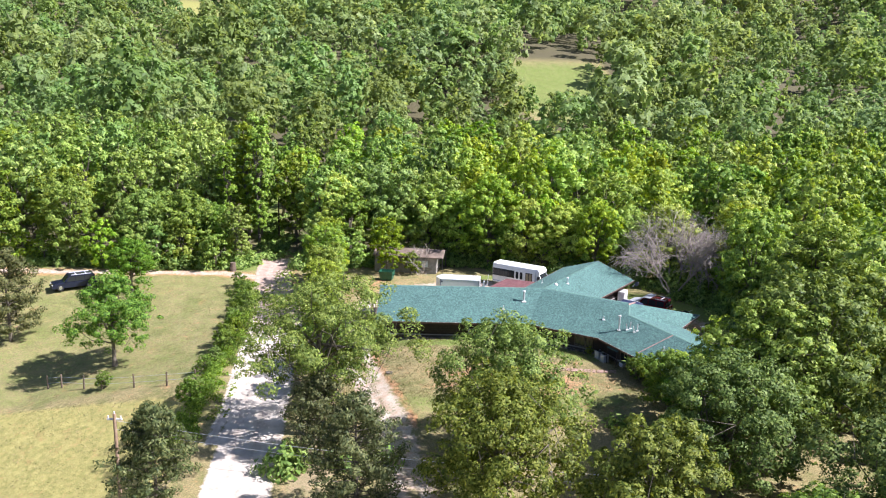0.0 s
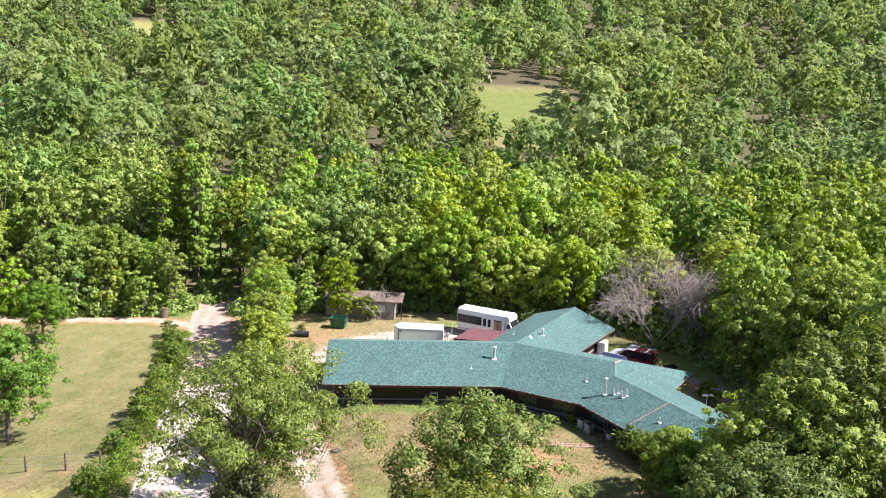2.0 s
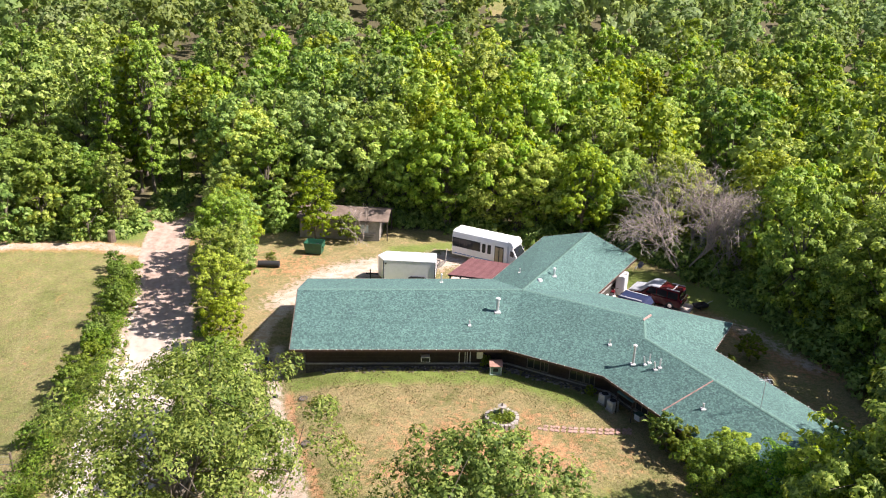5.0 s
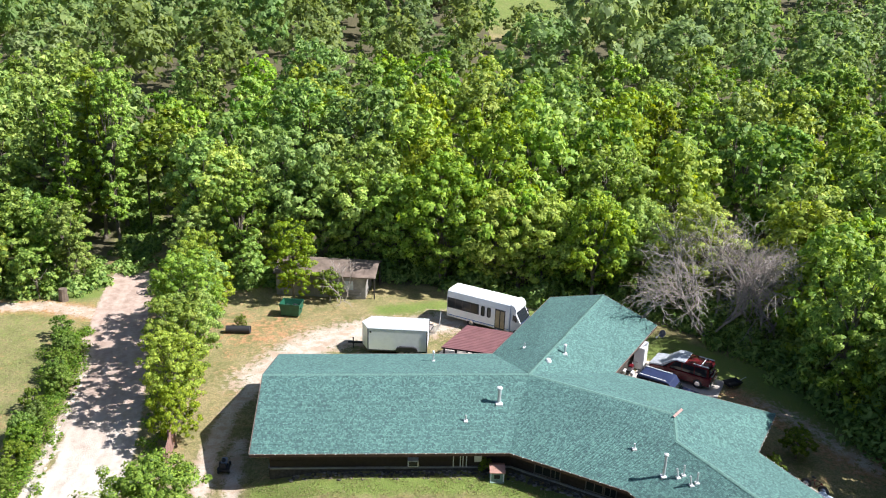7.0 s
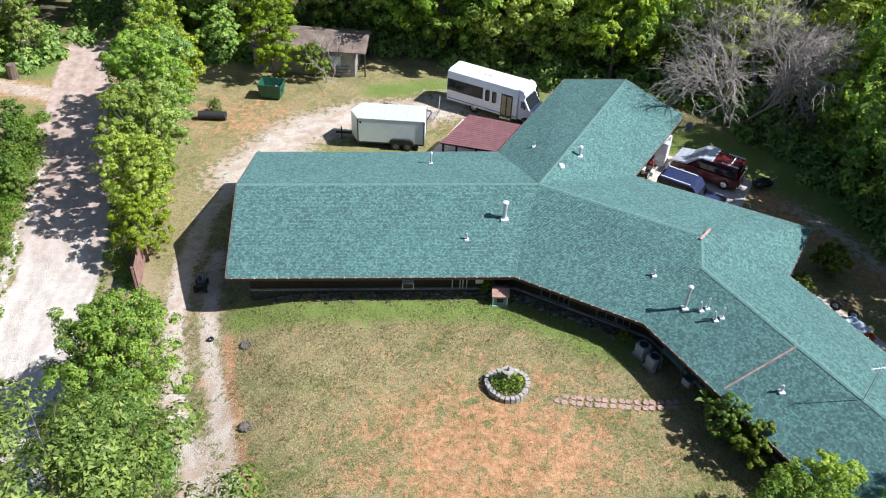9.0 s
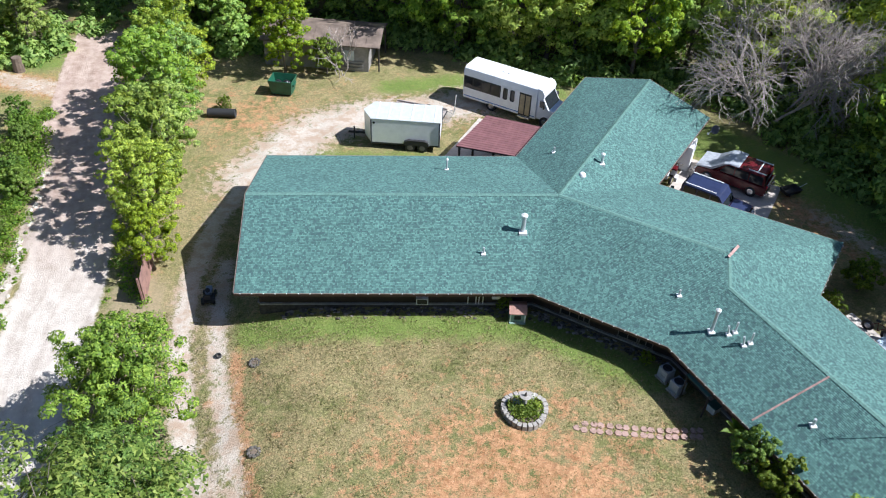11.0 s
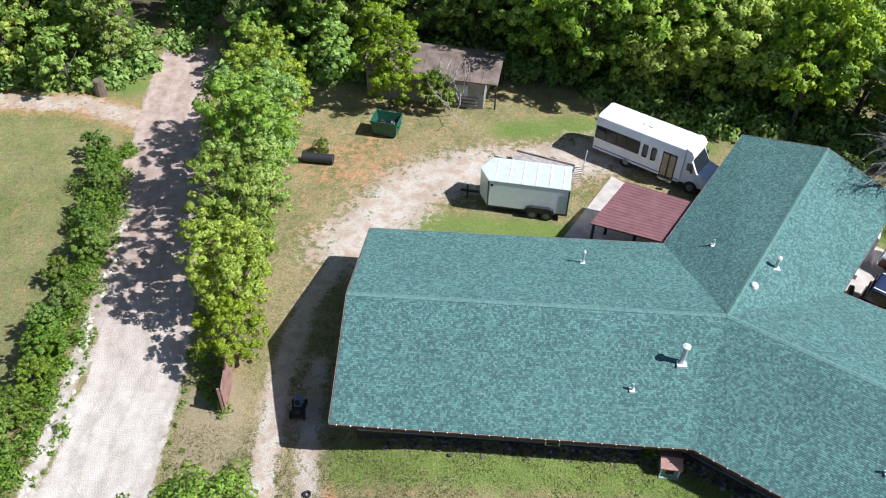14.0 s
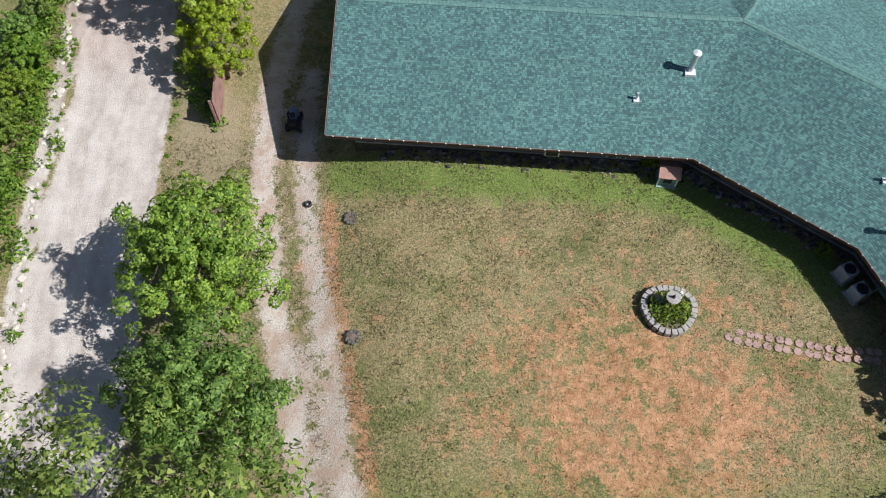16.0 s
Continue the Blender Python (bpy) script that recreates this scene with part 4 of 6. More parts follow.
def ridge_caps(a, b, sag=0.115):
    """Bent cap pieces laid along a ridge from a to b."""
    a, b = Vector(a), Vector(b)
    d = (b - a).normalized()
    side = Vector((-d.y, d.x, 0)).normalized()
    verts, faces = [], []
    for k in range(int((b - a).length / 0.15)):
        p, q = a + d * (0.15 * k), a + d * (0.15 * k + 0.16)
        i = len(verts)
        for c, up in ((p, 0.035), (q, 0.018)):
            verts += [tuple(c + side * 0.125 + Vector((0, 0, up - 0.125 * sag * 3))), tuple(c + Vector((0, 0, up))), tuple(c - side * 0.125 + Vector((0, 0, up - 0.125 * sag * 3)))]
        faces += [(i, i + 1, i + 4, i + 3), (i + 1, i + 2, i + 5, i + 4)]
    tagged(mesh_object("ridge_cap", verts, faces, RIDGE_CAP, roof), kind="stuff")


for a, b in ((at(R0, RIDGE), at(HUB, RIDGE)), (at(HUB, RIDGE), at(R2, RIDGE)), (at(HUB, RIDGE), at(PEAK, 4.3)), (at(R2, RIDGE), at(S3, LOW)), (at(S3, LOW), at(R3, LOW))):
    ridge_caps(a, b)

# eaves: fascia boards, drip edge and small white bulbs
OUTLINE = [P0, P1, P2, P3, W3E, W2L, W2E, CN, BR, BL, Q1, Q0]
BULB = bmesh.new()
bmesh.ops.create_icosphere(BULB, subdivisions=1, radius=0.03)
bulb_mesh = bpy.data.meshes.new("bulb")
BULB.to_mesh(bulb_mesh)
BULB.free()
bulb_mesh.materials.append(WHITE)


def strip(a, b, out0, out1, z0a, z1a, z0b=None, z1b=None):
    """A board along the edge a-b, from out0 to out1 outside it."""
    a, b = Vector(a), Vector(b)
    d = (b - a).normalized()
    o = Vector((d.y, -d.x))
    bm = bmesh.new()
    z0b, z1b = z0a if z0b is None else z0b, z1a if z1b is None else z1b
    v = []
    for p, lo, hi in ((a, z0a, z1a), (b, z0b, z1b)):
        for off, z in ((out0, lo), (out1, lo), (out1, hi), (out0, hi)):
            q = p + o * off
            v.append(bm.verts.new((q.x, q.y, z)))
    for f in ((0, 1, 2, 3), (7, 6, 5, 4), (0, 4, 5, 1), (1, 5, 6, 2), (2, 6, 7, 3), (3, 7, 4, 0)):
        bm.faces.new([v[i] for i in f])
    bmesh.ops.recalc_face_normals(bm, faces=bm.faces)
    return bm


for a, b in ((P0, P1), (P1, P2), (P2, P3), (W3E, W2L), (W2L, W2E), (W2E, CN), (CN, BR), (BL, Q1), (Q1, Q0)):
    part("fascia", strip(a, b, 0.0, 0.03, EAVE - 0.2, EAVE - 0.01), FASCIA, house, "brown fascia board")
    part("drip_edge", strip(a, b, 0.03, 0.055, EAVE - 0.035, EAVE + 0.005), DRIP, house, "pale metal drip edge")
    if (a, b) in ((P0, P1), (P1, P2), (P2, P3), (W3E, W2L), (W2L, W2E)):
        va, vb = Vector(a), Vector(b)
        d = (vb - va).normalized()
        count = int((vb - va).length / 0.55)
        for k in range(count):
            q = va + d * (0.3 + 0.55 * k) + Vector((d.y, -d.x)) * 0.075
            bulb = new("bulb", bulb_mesh)
            bulb.location, bulb.parent = (q.x, q.y, EAVE + 0.005), house
for a, za, b, zb in ((Q0, EAVE, R0, RIDGE), (R0, RIDGE, P0, EAVE), (BR, EAVE, PEAK, 4.3), (PEAK, 4.3, BL, EAVE), (P3, EAVE, R3, LOW), (R3, LOW, W3E, EAVE)):
    part("rake_board", strip(a, b, 0.0, 0.03, za - 0.2, za + 0.012, zb - 0.2, zb + 0.012), FASCIA, house, "brown rake board")
    part("drip_edge", strip(a, b, 0.03, 0.05, za - 0.03, za + 0.02, zb - 0.03, zb + 0.02), DRIP, house, "pale metal drip edge")

# walls, set back under the eaves
def inset(points, d):
    out = []
    n = len(points)
    for i in range(n):
        a, b, c = Vector(points[i - 1]), Vector(points[i]), Vector(points[(i + 1) % n])
        e, f = (b - a).normalized(), (c - b).normalized()
        ne, nf = Vector((-e.y, e.x)), Vector((-f.y, f.x))
        m = (ne + nf) / (1 + ne.dot(nf))
        out.append(tuple(b + m * d))
    return out


FOOT = inset(OUTLINE, 0.92)
for i in range(len(FOOT)):
    a, b = FOOT[i], FOOT[(i + 1) % len(FOOT)]
    part("wall", strip(a, b, -0.14, 0.0, 0.0, EAVE - 0.1), SIDING, house, "dark brown wall")
    part("stone_skirt", strip(a, b, 0.002, 0.06, -0.1, 0.98), SKIRT, house, "dark stone skirt of the wall")
    part("ledge", strip(a, b, 0.002, 0.11, 1.02, 1.1), LEDGE, house, "pale grey ledge along the wall")
    for k in range(6):
        z = 1.1 + 0.225 * k
        part("siding_board", strip(a, b, 0.002, 0.018 + 0.006 * (k % 2), z + 0.008, z + 0.222), SIDING, house)
soffit = bmesh.new()
soffit.faces.new([soffit.verts.new((*p, EAVE - 0.16)) for p in OUTLINE])
part("soffit", soffit, FASCIA, house)
for a, b, r, top in ((FOOT[11], FOOT[0], R0, RIDGE - 0.2), (FOOT[8], FOOT[9], PEAK, 4.1), (FOOT[3], FOOT[4], R3, LOW - 0.2)):
    d = (Vector(b) - Vector(a)).normalized()
    n = Vector((-d.y, d.x))
    t = (Vector(r) - Vector(a)).dot(d)
    peak = Vector(a) + d * t
    bm = bmesh.new()
    one = [bm.verts.new((*p, z)) for p, z in ((a, EAVE - 0.12), (b, EAVE - 0.12), (tuple(peak), top))]
    two = [bm.verts.new((v.co.x + n.x * 0.12, v.co.y + n.y * 0.12, v.co.z)) for v in one]
    bm.faces.new(one)
    bm.faces.new(two[::-1])
    for i in range(3):
        bm.faces.new((one[i], two[i], two[(i + 1) % 3], one[(i + 1) % 3]))
    bmesh.ops.recalc_face_normals(bm, faces=bm.faces)
    part("gable_wall", bm, SIDING, house)


def along(a, b, x0, x1, z0, z1, out0, out1):
    """A box on the wall a-b, from x0 to x1 along it."""
    d = (Vector(b) - Vector(a)).normalized()
    p, q = Vector(a) + d * x0, Vector(a) + d * x1
    return strip(tuple(p), tuple(q), out0, out1, z0, z1)


def window(a, b, x, width, z0, z1):
    w = part("window", along(a, b, x - width / 2, x + width / 2, z0, z1, 0.02, 0.05), GLASS, house, "dark window with a pale frame")
    for lo, hi, za, zb in ((-0.05, 0.0, z0, z1), (width, width + 0.05, z0, z1), (-0.05, width + 0.05, z1, z1 + 0.05), (-0.08, width + 0.08, z0 - 0.06, z0), (width / 2 - 0.02, width / 2 + 0.02, z0, z1)):
        part("window_frame", along(a, b, x - width / 2 + lo, x - width / 2 + hi, za, zb, 0.02, 0.08), FRAME, w)


for x, w in ((2.0, 0.9), (2.75, 0.5), (5.0, 0.9), (5.9, 0.6)):
    window(FOOT[1], FOOT[2], x, w, 1.25, 2.2)
for x in (3.0, 7.5, 11.0):
    window(FOOT[2], FOOT[3], x, 1.0, 1.25, 2.2)
for x in (3.0, 8.0):
    window(FOOT[10], FOOT[11], x, 1.1, 1.2, 2.2)
for x in (2.5, 6.0):
    window(FOOT[6], FOOT[7], x, 1.1, 1.2, 2.2)
door = part("door", along(FOOT[7], FOOT[8], 1.6, 2.5, 0.1, 2.15, 0.02, 0.09), plain("door_paint", (0.35, 0.10, 0.08), 0.5), house, "dark red door under the eaves")
part("door_handle", along(FOOT[7], FOOT[8], 2.36, 2.44, 1.0, 1.06, 0.09, 0.14), PIPE, door, "metal handle")
# fittings on the front wall
f0, f1 = FOOT[0], FOOT[1]
cooler = part("window_cooler", along(f0, f1, 7.75, 8.35, 1.35, 1.72, 0.02, 0.42), PALE, house, "pale window air conditioner")
part("grille", along(f0, f1, 7.8, 8.3, 1.39, 1.68, 0.421, 0.43), DARK, cooler, "dark grille")
for x in (10.35, 10.75, 10.9, 11.1):
    bm = bmesh.new()
    d = (Vector(f1) - Vector(f0)).normalized()
    q = Vector(f0) + d * x + Vector((d.y, -d.x)) * 0.1
    add_rod(bm, (q.x, q.y, 1.1), (q.x, q.y, 2.4), 0.028)
    part("wall_pipe", bm, PALE, house, "pale pipe on the wall")
part("meter_box", along(f0, f1, 11.55, 11.95, 1.5, 2.15, 0.02, 0.2), PALE, house, "pale grey meter box")

# flashing across the roof
slope8, _ = surface(SLOPES[8])


def flashing(a, b, wide, height):
    a, b = Vector(a), Vector(b)
    d = (b - a).normalized()
    o = Vector((d.y, -d.x)) * wide / 2
    bm = bmesh.new()
    ring = []
    for p, s in ((a, 1), (a, -1), (b, -1), (b, 1)):
        q = p + o * s
        ring.append((q.x, q.y, height(q.x, q.y)))
    lowv = [bm.verts.new((x, y, z + 0.005)) for x, y, z in ring]
    topv = [bm.verts.new((x, y, z + 0.05)) for x, y, z in ring]
    bm.faces.new(topv)
    for i in range(4):
        bm.faces.new((lowv[i], lowv[(i + 1) % 4], topv[(i + 1) % 4], topv[i]))
    bmesh.ops.recalc_face_normals(bm, faces=bm.faces)
    part("flashing", bm, FLASH, roof, "rusty metal flashing strip")


flashing((22.45, -7.75), (25.75, -6.55), 0.075, slope8)
flashing((23.55, 0.45), (24.35, 1.35), 0.11, surface(SLOPES[6])[0])

# vents and pipes on the roof
def roof_z(x, y):
    best = 0.0
    for corners in SLOPES:
        ring = [c[:2] for c in corners]
        if all((b[0] - a[0]) * (y - a[1]) - (b[1] - a[1]) * (x - a[0]) >= -0.02 for a, b in zip(ring, ring[1:] + ring[:1])):
            best = max(best, surface(corners)[0](x, y))
    return best


def roof_pipe(x, y, tall, r, cap=0.0, lean=0.0):
    z = roof_z(x, y)
    bm = bmesh.new()
    add_rod(bm, (x, y, z - 0.1), (x + lean, y, z + tall), r, sides=12)
    pipe = part("vent_pipe", bm, PIPE, roof, "grey metal vent pipe", smooth=False)
    part("flange", box((x - 1.5 * r - 0.04, y - 1.5 * r - 0.07, z - 0.08), (x + 1.5 * r + 0.04, y + 1.5 * r + 0.03, z + 0.045), 0.01), PALE, pipe, "pale flange")
    if cap:
        bm = bmesh.new()
        add_rod(bm, (x + lean, y, z + tall + 0.02), (x + lean, y, z + tall + 0.10), cap, cap, 14)
        add_rod(bm, (x + lean, y, z + tall + 0.10), (x + lean, y, z + tall + 0.17), cap, 0.02, 14)
        part("cap", bm, PALE, pipe, "pale round cap")


roof_pipe(14.05, 3.25, 0.95, 0.11, 0.17)
roof_pipe(12.0, 2.05, 0.38, 0.05)
roof_pipe(21.95, -3.2, 1.25, 0.075, 0.13)
for x, y in ((22.6, -3.55), (23.05, -4.25)):
    roof_pipe(x, y, 0.55, 0.05, 0.0, -0.12)
    roof_pipe(x + 0.28, y + 0.05, 0.62, 0.045)
roof_pipe(20.95, -1.15, 0.35, 0.05)
roof_pipe(24.55, -8.45, 0.38, 0.06)
roof_pipe(10.45, 9.35, 0.62, 0.05, 0.08)
roof_pipe(19.1, 8.95, 0.55, 0.08, 0.12)
roof_pipe(16.75, 10.9, 0.35, 0.05)
bm = bmesh.new()
zz = roof_z(17.7, 7.4)
bmesh.ops.create_uvsphere(bm, u_segments=14, v_segments=8, radius=0.19, matrix=Matrix.Translation((17.7, 7.4, zz + 0.08)) @ Matrix.Diagonal((1, 1, 0.7, 1)))
add_rod(bm, (17.7, 7.4, zz - 0.05), (17.7, 7.4, zz + 0.08), 0.2, sides=14)
part("dome_vent", bm, PALE, roof, "pale domed roof vent", smooth=True)


# ---- vehicles ----
RED = plain("dark_red_paint", (0.105, 0.009, 0.014), 0.25, vary=0.12)
NAVY = plain("navy_paint", (0.012, 0.016, 0.035), 0.22, vary=0.12)
BLUE_GREY = plain("blue_grey_metal", (0.022, 0.032, 0.085), 0.4, 0.0, vary=0.2)
SILVER = plain("silver_cover", (0.50, 0.53, 0.58), 0.45, 0.2, vary=0.25, scale=4.0)
CHROME = plain("bright_metal", (0.7, 0.7, 0.72), 0.2, 0.9, vary=0.1)
LAMP = plain("lamp_glass", (0.75, 0.75, 0.70), 0.1)
TAIL = plain("tail_lamp", (0.45, 0.02, 0.02), 0.15)
TAN = plain("tan_door", (0.36, 0.29, 0.17), 0.5, vary=0.25)


def wheel(parent, x, y, r=0.37, wide=0.24, rim_metal=None):
    """A tyre with its rim, on an axle across the vehicle."""
    bm = bmesh.new()
    s = 1 if y > 0 else -1
    add_rod(bm, (x, y - wide / 2 * 1, r), (x, y + wide / 2 * 1, r), r, r, 20)
    bmesh.ops.bevel(bm, geom=[e for e in bm.edges if abs(e.verts[0].co.y - e.verts[1].co.y) < 1e-4 and len(e.link_faces) == 2], offset=0.04, segments=2, affect="EDGES")
    w = part("wheel", bm, DARK, parent, "black rubber tyre")
    rim = bmesh.new()
    add_rod(rim, (x, y + s * (wide / 2 - 0.02), r), (x, y + s * (wide / 2 + 0.012), r), r * 0.6, r * 0.5, 14)
    part("rim", rim, rim_metal or CHROME, w, "dull steel rim" if rim_metal else "bright metal rim")


def body_shell(profile, width, round_=0.06):
    return prism(profile, "y", -width / 2, width / 2, round_)


def car(name, m, label, category, paint, long=4.7, wide=1.85, high=1.75, hood=1.25, boxy=1.0, roof_paint=None):
    """A car that faces +x: body, cabin, panes, wheels, lamps and bumpers."""
    t = thing(name, m, label, category)
    h, l = high, long / 2
    belt = 0.56 * h
    part("body", body_shell([(-l, 0.32), (-l - 0.02, belt - 0.05), (-l + 0.1, belt), (l - hood, belt + 0.02), (l - 0.12, belt - 0.10), (l, 0.55), (l - 0.02, 0.3)], wide, 0.05), paint, t)
    back = -l + 0.12 * (2 - boxy)
    cabin = part("cabin", body_shell([(back, belt), (back + 0.14, h - 0.05), (back + 0.3, h), (l - hood - 0.75, h), (l - hood - 0.55, h - 0.03), (l - hood + 0.02, belt)], wide - 0.16, 0.05), roof_paint or paint, t)
    side = [(back + 0.12, belt + 0.04), (back + 0.22, h - 0.14), (l - hood - 0.72, h - 0.14), (l - hood - 0.2, belt + 0.04)]
    for s in (-1, 1):
        y = s * (wide / 2 - 0.075)
        x0, x1 = back + 0.16, l - hood - 0.22
        cuts = [x0, x0 + (x1 - x0) * 0.33, x0 + (x1 - x0) * 0.66, x1]
        for a, b in zip(cuts, cuts[1:]):
            top_b = min(b - 0.04, l - hood - 0.62)
            outline = [(a + 0.03, belt + 0.05), (a + 0.06, h - 0.13), (top_b, h - 0.13), (b - 0.03, belt + 0.05)]
            part("side_window", prism(outline, "y", y - 0.008, y + 0.008), GLASS, t, "dark side window")
        part("mirror", box((l - hood - 0.32, s * (wide / 2 + 0.02) - 0.09, belt + 0.02), (l - hood - 0.18, s * (wide / 2 + 0.02) + 0.09, belt + 0.17), 0.02), paint, t)
        part("headlight", box((l - 0.12, s * (wide / 2 - 0.3) - 0.16, 0.6), (l + 0.01, s * (wide / 2 - 0.3) + 0.16, 0.76), 0.03), LAMP, t, "clear headlight")
        part("tail_light", box((-l - 0.035, s * (wide / 2 - 0.16) - 0.07, 0.75), (-l + 0.05, s * (wide / 2 - 0.16) + 0.07, 1.0), 0.02), TAIL, t, "red tail light")
        for x in (-l + 0.85, l - 0.85):
            wheel(t, x, s * (wide / 2 - 0.1))
    glass = bmesh.new()
    a, b = Vector((l - hood - 0.03, 0, belt + 0.05)), Vector((l - hood - 0.56, 0, h - 0.07))
    up = (b - a).normalized()
    out = Vector((up.z, 0, -up.x)) * 0.02
    ring = [a + Vector((0, -wide / 2 + 0.16, 0)), a + Vector((0, wide / 2 - 0.16, 0)), b + Vector((0, wide / 2 - 0.22, 0)), b + Vector((0, -wide / 2 + 0.22, 0))]
    one = [glass.verts.new(p + out) for p in ring]
    two = [glass.verts.new(p - out) for p in ring]
    glass.faces.new(one)
    glass.faces.new(two[::-1])
    for i in range(4):
        glass.faces.new((one[i], two[i], two[(i + 1) % 4], one[(i + 1) % 4]))
    bmesh.ops.recalc_face_normals(glass, faces=glass.faces)
    part("windscreen", glass, GLASS, t, "dark windscreen")
    part("rear_window", box((back - 0.005, -wide / 2 + 0.25, belt + 0.1), (back + 0.05, wide / 2 - 0.25, h - 0.2), 0.01), GLASS, t)
    for x in (-l, l):
        part("bumper", box((x - 0.1, -wide / 2 + 0.02, 0.34), (x + 0.08, wide / 2 - 0.02, 0.55), 0.04), DARK if paint == NAVY else CHROME, t, "bumper")
    return t


def rack(t, x0, x1, y, z, bars=2):
    for s in (-1, 1):
        part("roof_rail", box((x0, s * y - 0.04, z - 0.03), (x1, s * y + 0.04, z + 0.03), 0.015), PALE, t, "pale roof rail")
    for k in range(bars):
        x = x0 + (x1 - x0) * (k + 0.5) / bars
        part("roof_bar", box((x - 0.04, -y, z), (x + 0.04, y, z + 0.05), 0.01), PALE, t, "pale roof bar")


truck = car("red_truck", pose(28.95, 13.1, 0.075, 0, 0, 143), "dark red four-wheel-drive with a silver cover over its windscreen", "car", RED, 4.5, 1.85, 1.7, 1.25, 1.0)
rack(truck, -2.0, -0.9, 0.7, 1.72, 1)
cover = body_shell([(-0.35, 1.735), (0.3, 1.75), (0.6, 1.66), (1.3, 1.12), (2.2, 0.96), (2.24, 0.87), (1.2, 0.98), (0.55, 1.55), (0.3, 1.7), (-0.35, 1.71)], 1.95, 0.02)
part("silver_sheet", cover, SILVER, truck, "wrinkled silver sunshade sheet")
bar = part("bed_lining", box((-2.3, -0.7, 1.0), (-2.2, 0.7, 1.08), 0.02), CHROME, truck)
jeep = car("dark_jeep", pose(26.7, 9.85, 0.075, 0, 0, -37), "dark maroon jeep with a blue-grey roof and bonnet", "car", plain("maroon_paint", (0.05, 0.012, 0.018), 0.25), 4.3, 1.75, 1.78, 1.3, 1.0, BLUE_GREY)
rack(jeep, -1.85, 0.05, 0.66, 1.81, 0)
part("bonnet", prism([(0.92, 1.03), (2.0, 0.93), (2.0, 0.95), (0.92, 1.06)], "y", -0.75, 0.75), BLUE_GREY, jeep, "blue-grey bonnet")
suv = car("navy_suv", pose(-37.4, 19.6, lz(-37.4, 19.6), 0, 0, 215), "dark navy estate car parked beside the side road", "car", NAVY, 4.8, 1.85, 1.7, 1.3)
rack(suv, -1.9, 0.3, 0.68, 1.72, 2)

# shuttle bus: nose towards +x
bus = thing("shuttle_bus", pose(12.8, 23.82, 0, 0, 0, -32.7), "white shuttle bus with dark windows parked behind the house", "bus")
part("body", prism([(-1.05, 0.45), (1.05, 0.45), (1.08, 2.3), (0.98, 2.72), (0.7, 2.84), (-0.7, 2.84), (-0.98, 2.72), (-1.08, 2.3)], "x", 0.0, 5.75, 0.05), WHITE, bus, "white coach body", smooth=False)
part("front_cap", body_shell([(5.7, 2.1), (5.7, 2.83), (6.05, 2.74), (6.25, 2.45), (6.2, 2.1)], 1.96, 0.08), WHITE, bus)
cab = part("cab", body_shell([(5.7, 0.5), (5.7, 2.3), (6.15, 2.2), (6.62, 1.38), (7.3, 1.2), (7.5, 0.95), (7.5, 0.5)], 1.9, 0.06), WHITE, bus, "white van cab")
part("windscreen", prism([(6.17, 2.14), (6.19, 2.16), (6.66, 1.4), (6.62, 1.4)], "y", -0.82, 0.82), GLASS, bus, "dark windscreen")
part("cab_window", box((5.95, -0.975, 1.45), (6.3, -0.94, 1.95), 0.02), GLASS, bus, "dark cab window")
part("blue_bonnet", prism([(6.68, 1.385), (7.28, 1.215), (7.28, 1.235), (6.68, 1.41)], "y", -0.84, 0.84), plain("pale_blue_paint", (0.42, 0.56, 0.75), 0.3), bus, "pale blue bonnet")
band = part("window_band", box((0.06, -1.105, 1.3), (2.98, -1.06, 2.2), 0.02), DARK, bus, "black window band")
for x in (0.12, 0.83, 1.54, 2.25):
    part("pane", box((x, -1.115, 1.37), (x + 0.64, -1.10, 2.12), 0.01), GLASS, band)
band = part("window_band", box((0.12, 1.06, 1.45), (5.4, 1.105, 2.12), 0.02), DARK, bus, "black window band")
for k in range(6):
    part("pane", box((0.25 + 0.86 * k, 1.10, 1.52), (1.0 + 0.86 * k, 1.115, 2.05), 0.01), GLASS, band)
for x in (3.2, 3.75):
    part("narrow_window", box((x, -1.1, 1.3), (x + 0.32, -1.06, 2.15), 0.08), GLASS, bus, "narrow dark window")
entry = part("entrance_door", box((4.45, -1.1, 0.5), (5.35, -1.06, 2.2), 0.02), DARK, bus, "brown folding door")
for x in (4.52, 4.95):
    part("door_leaf", box((x, -1.12, 0.6), (x + 0.34, -1.095, 2.1), 0.02), TAN, entry)
part("step", box((4.45, -1.2, 0.32), (5.35, -0.9, 0.42), 0.01), CHROME, bus)
for x in (2.6, 3.0):
    part("roof_hatch", box((x, -0.3, 2.83), (x + 0.24, 0.1, 2.9), 0.02), PALE, bus, "pale roof hatch")
part("rear_window", box((-0.03, -0.6, 1.4), (0.02, 0.6, 2.15), 0.03), GLASS, bus)
for y in (-0.8, 0.8):
    part("tail_light", box((-0.04, y - 0.08, 0.9), (0.02, y + 0.08, 1.3), 0.02), TAIL, bus, "red tail light")
    part("headlight", box((7.42, y * 0.85 - 0.15, 0.8), (7.53, y * 0.85 + 0.15, 0.98), 0.02), LAMP, bus)
    for x in (2.3, 6.46):
        wheel(bus, x, y * 1.15, 0.4, 0.26)
    part("mirror", box((6.3, y * 1.42 - 0.1, 1.5), (6.4, y * 1.42 + 0.1, 1.85), 0.02), DARK, bus, "black side mirror")
part("bumper", box((7.42, -0.95, 0.4), (7.62, 0.95, 0.62), 0.04), DARK, bus)
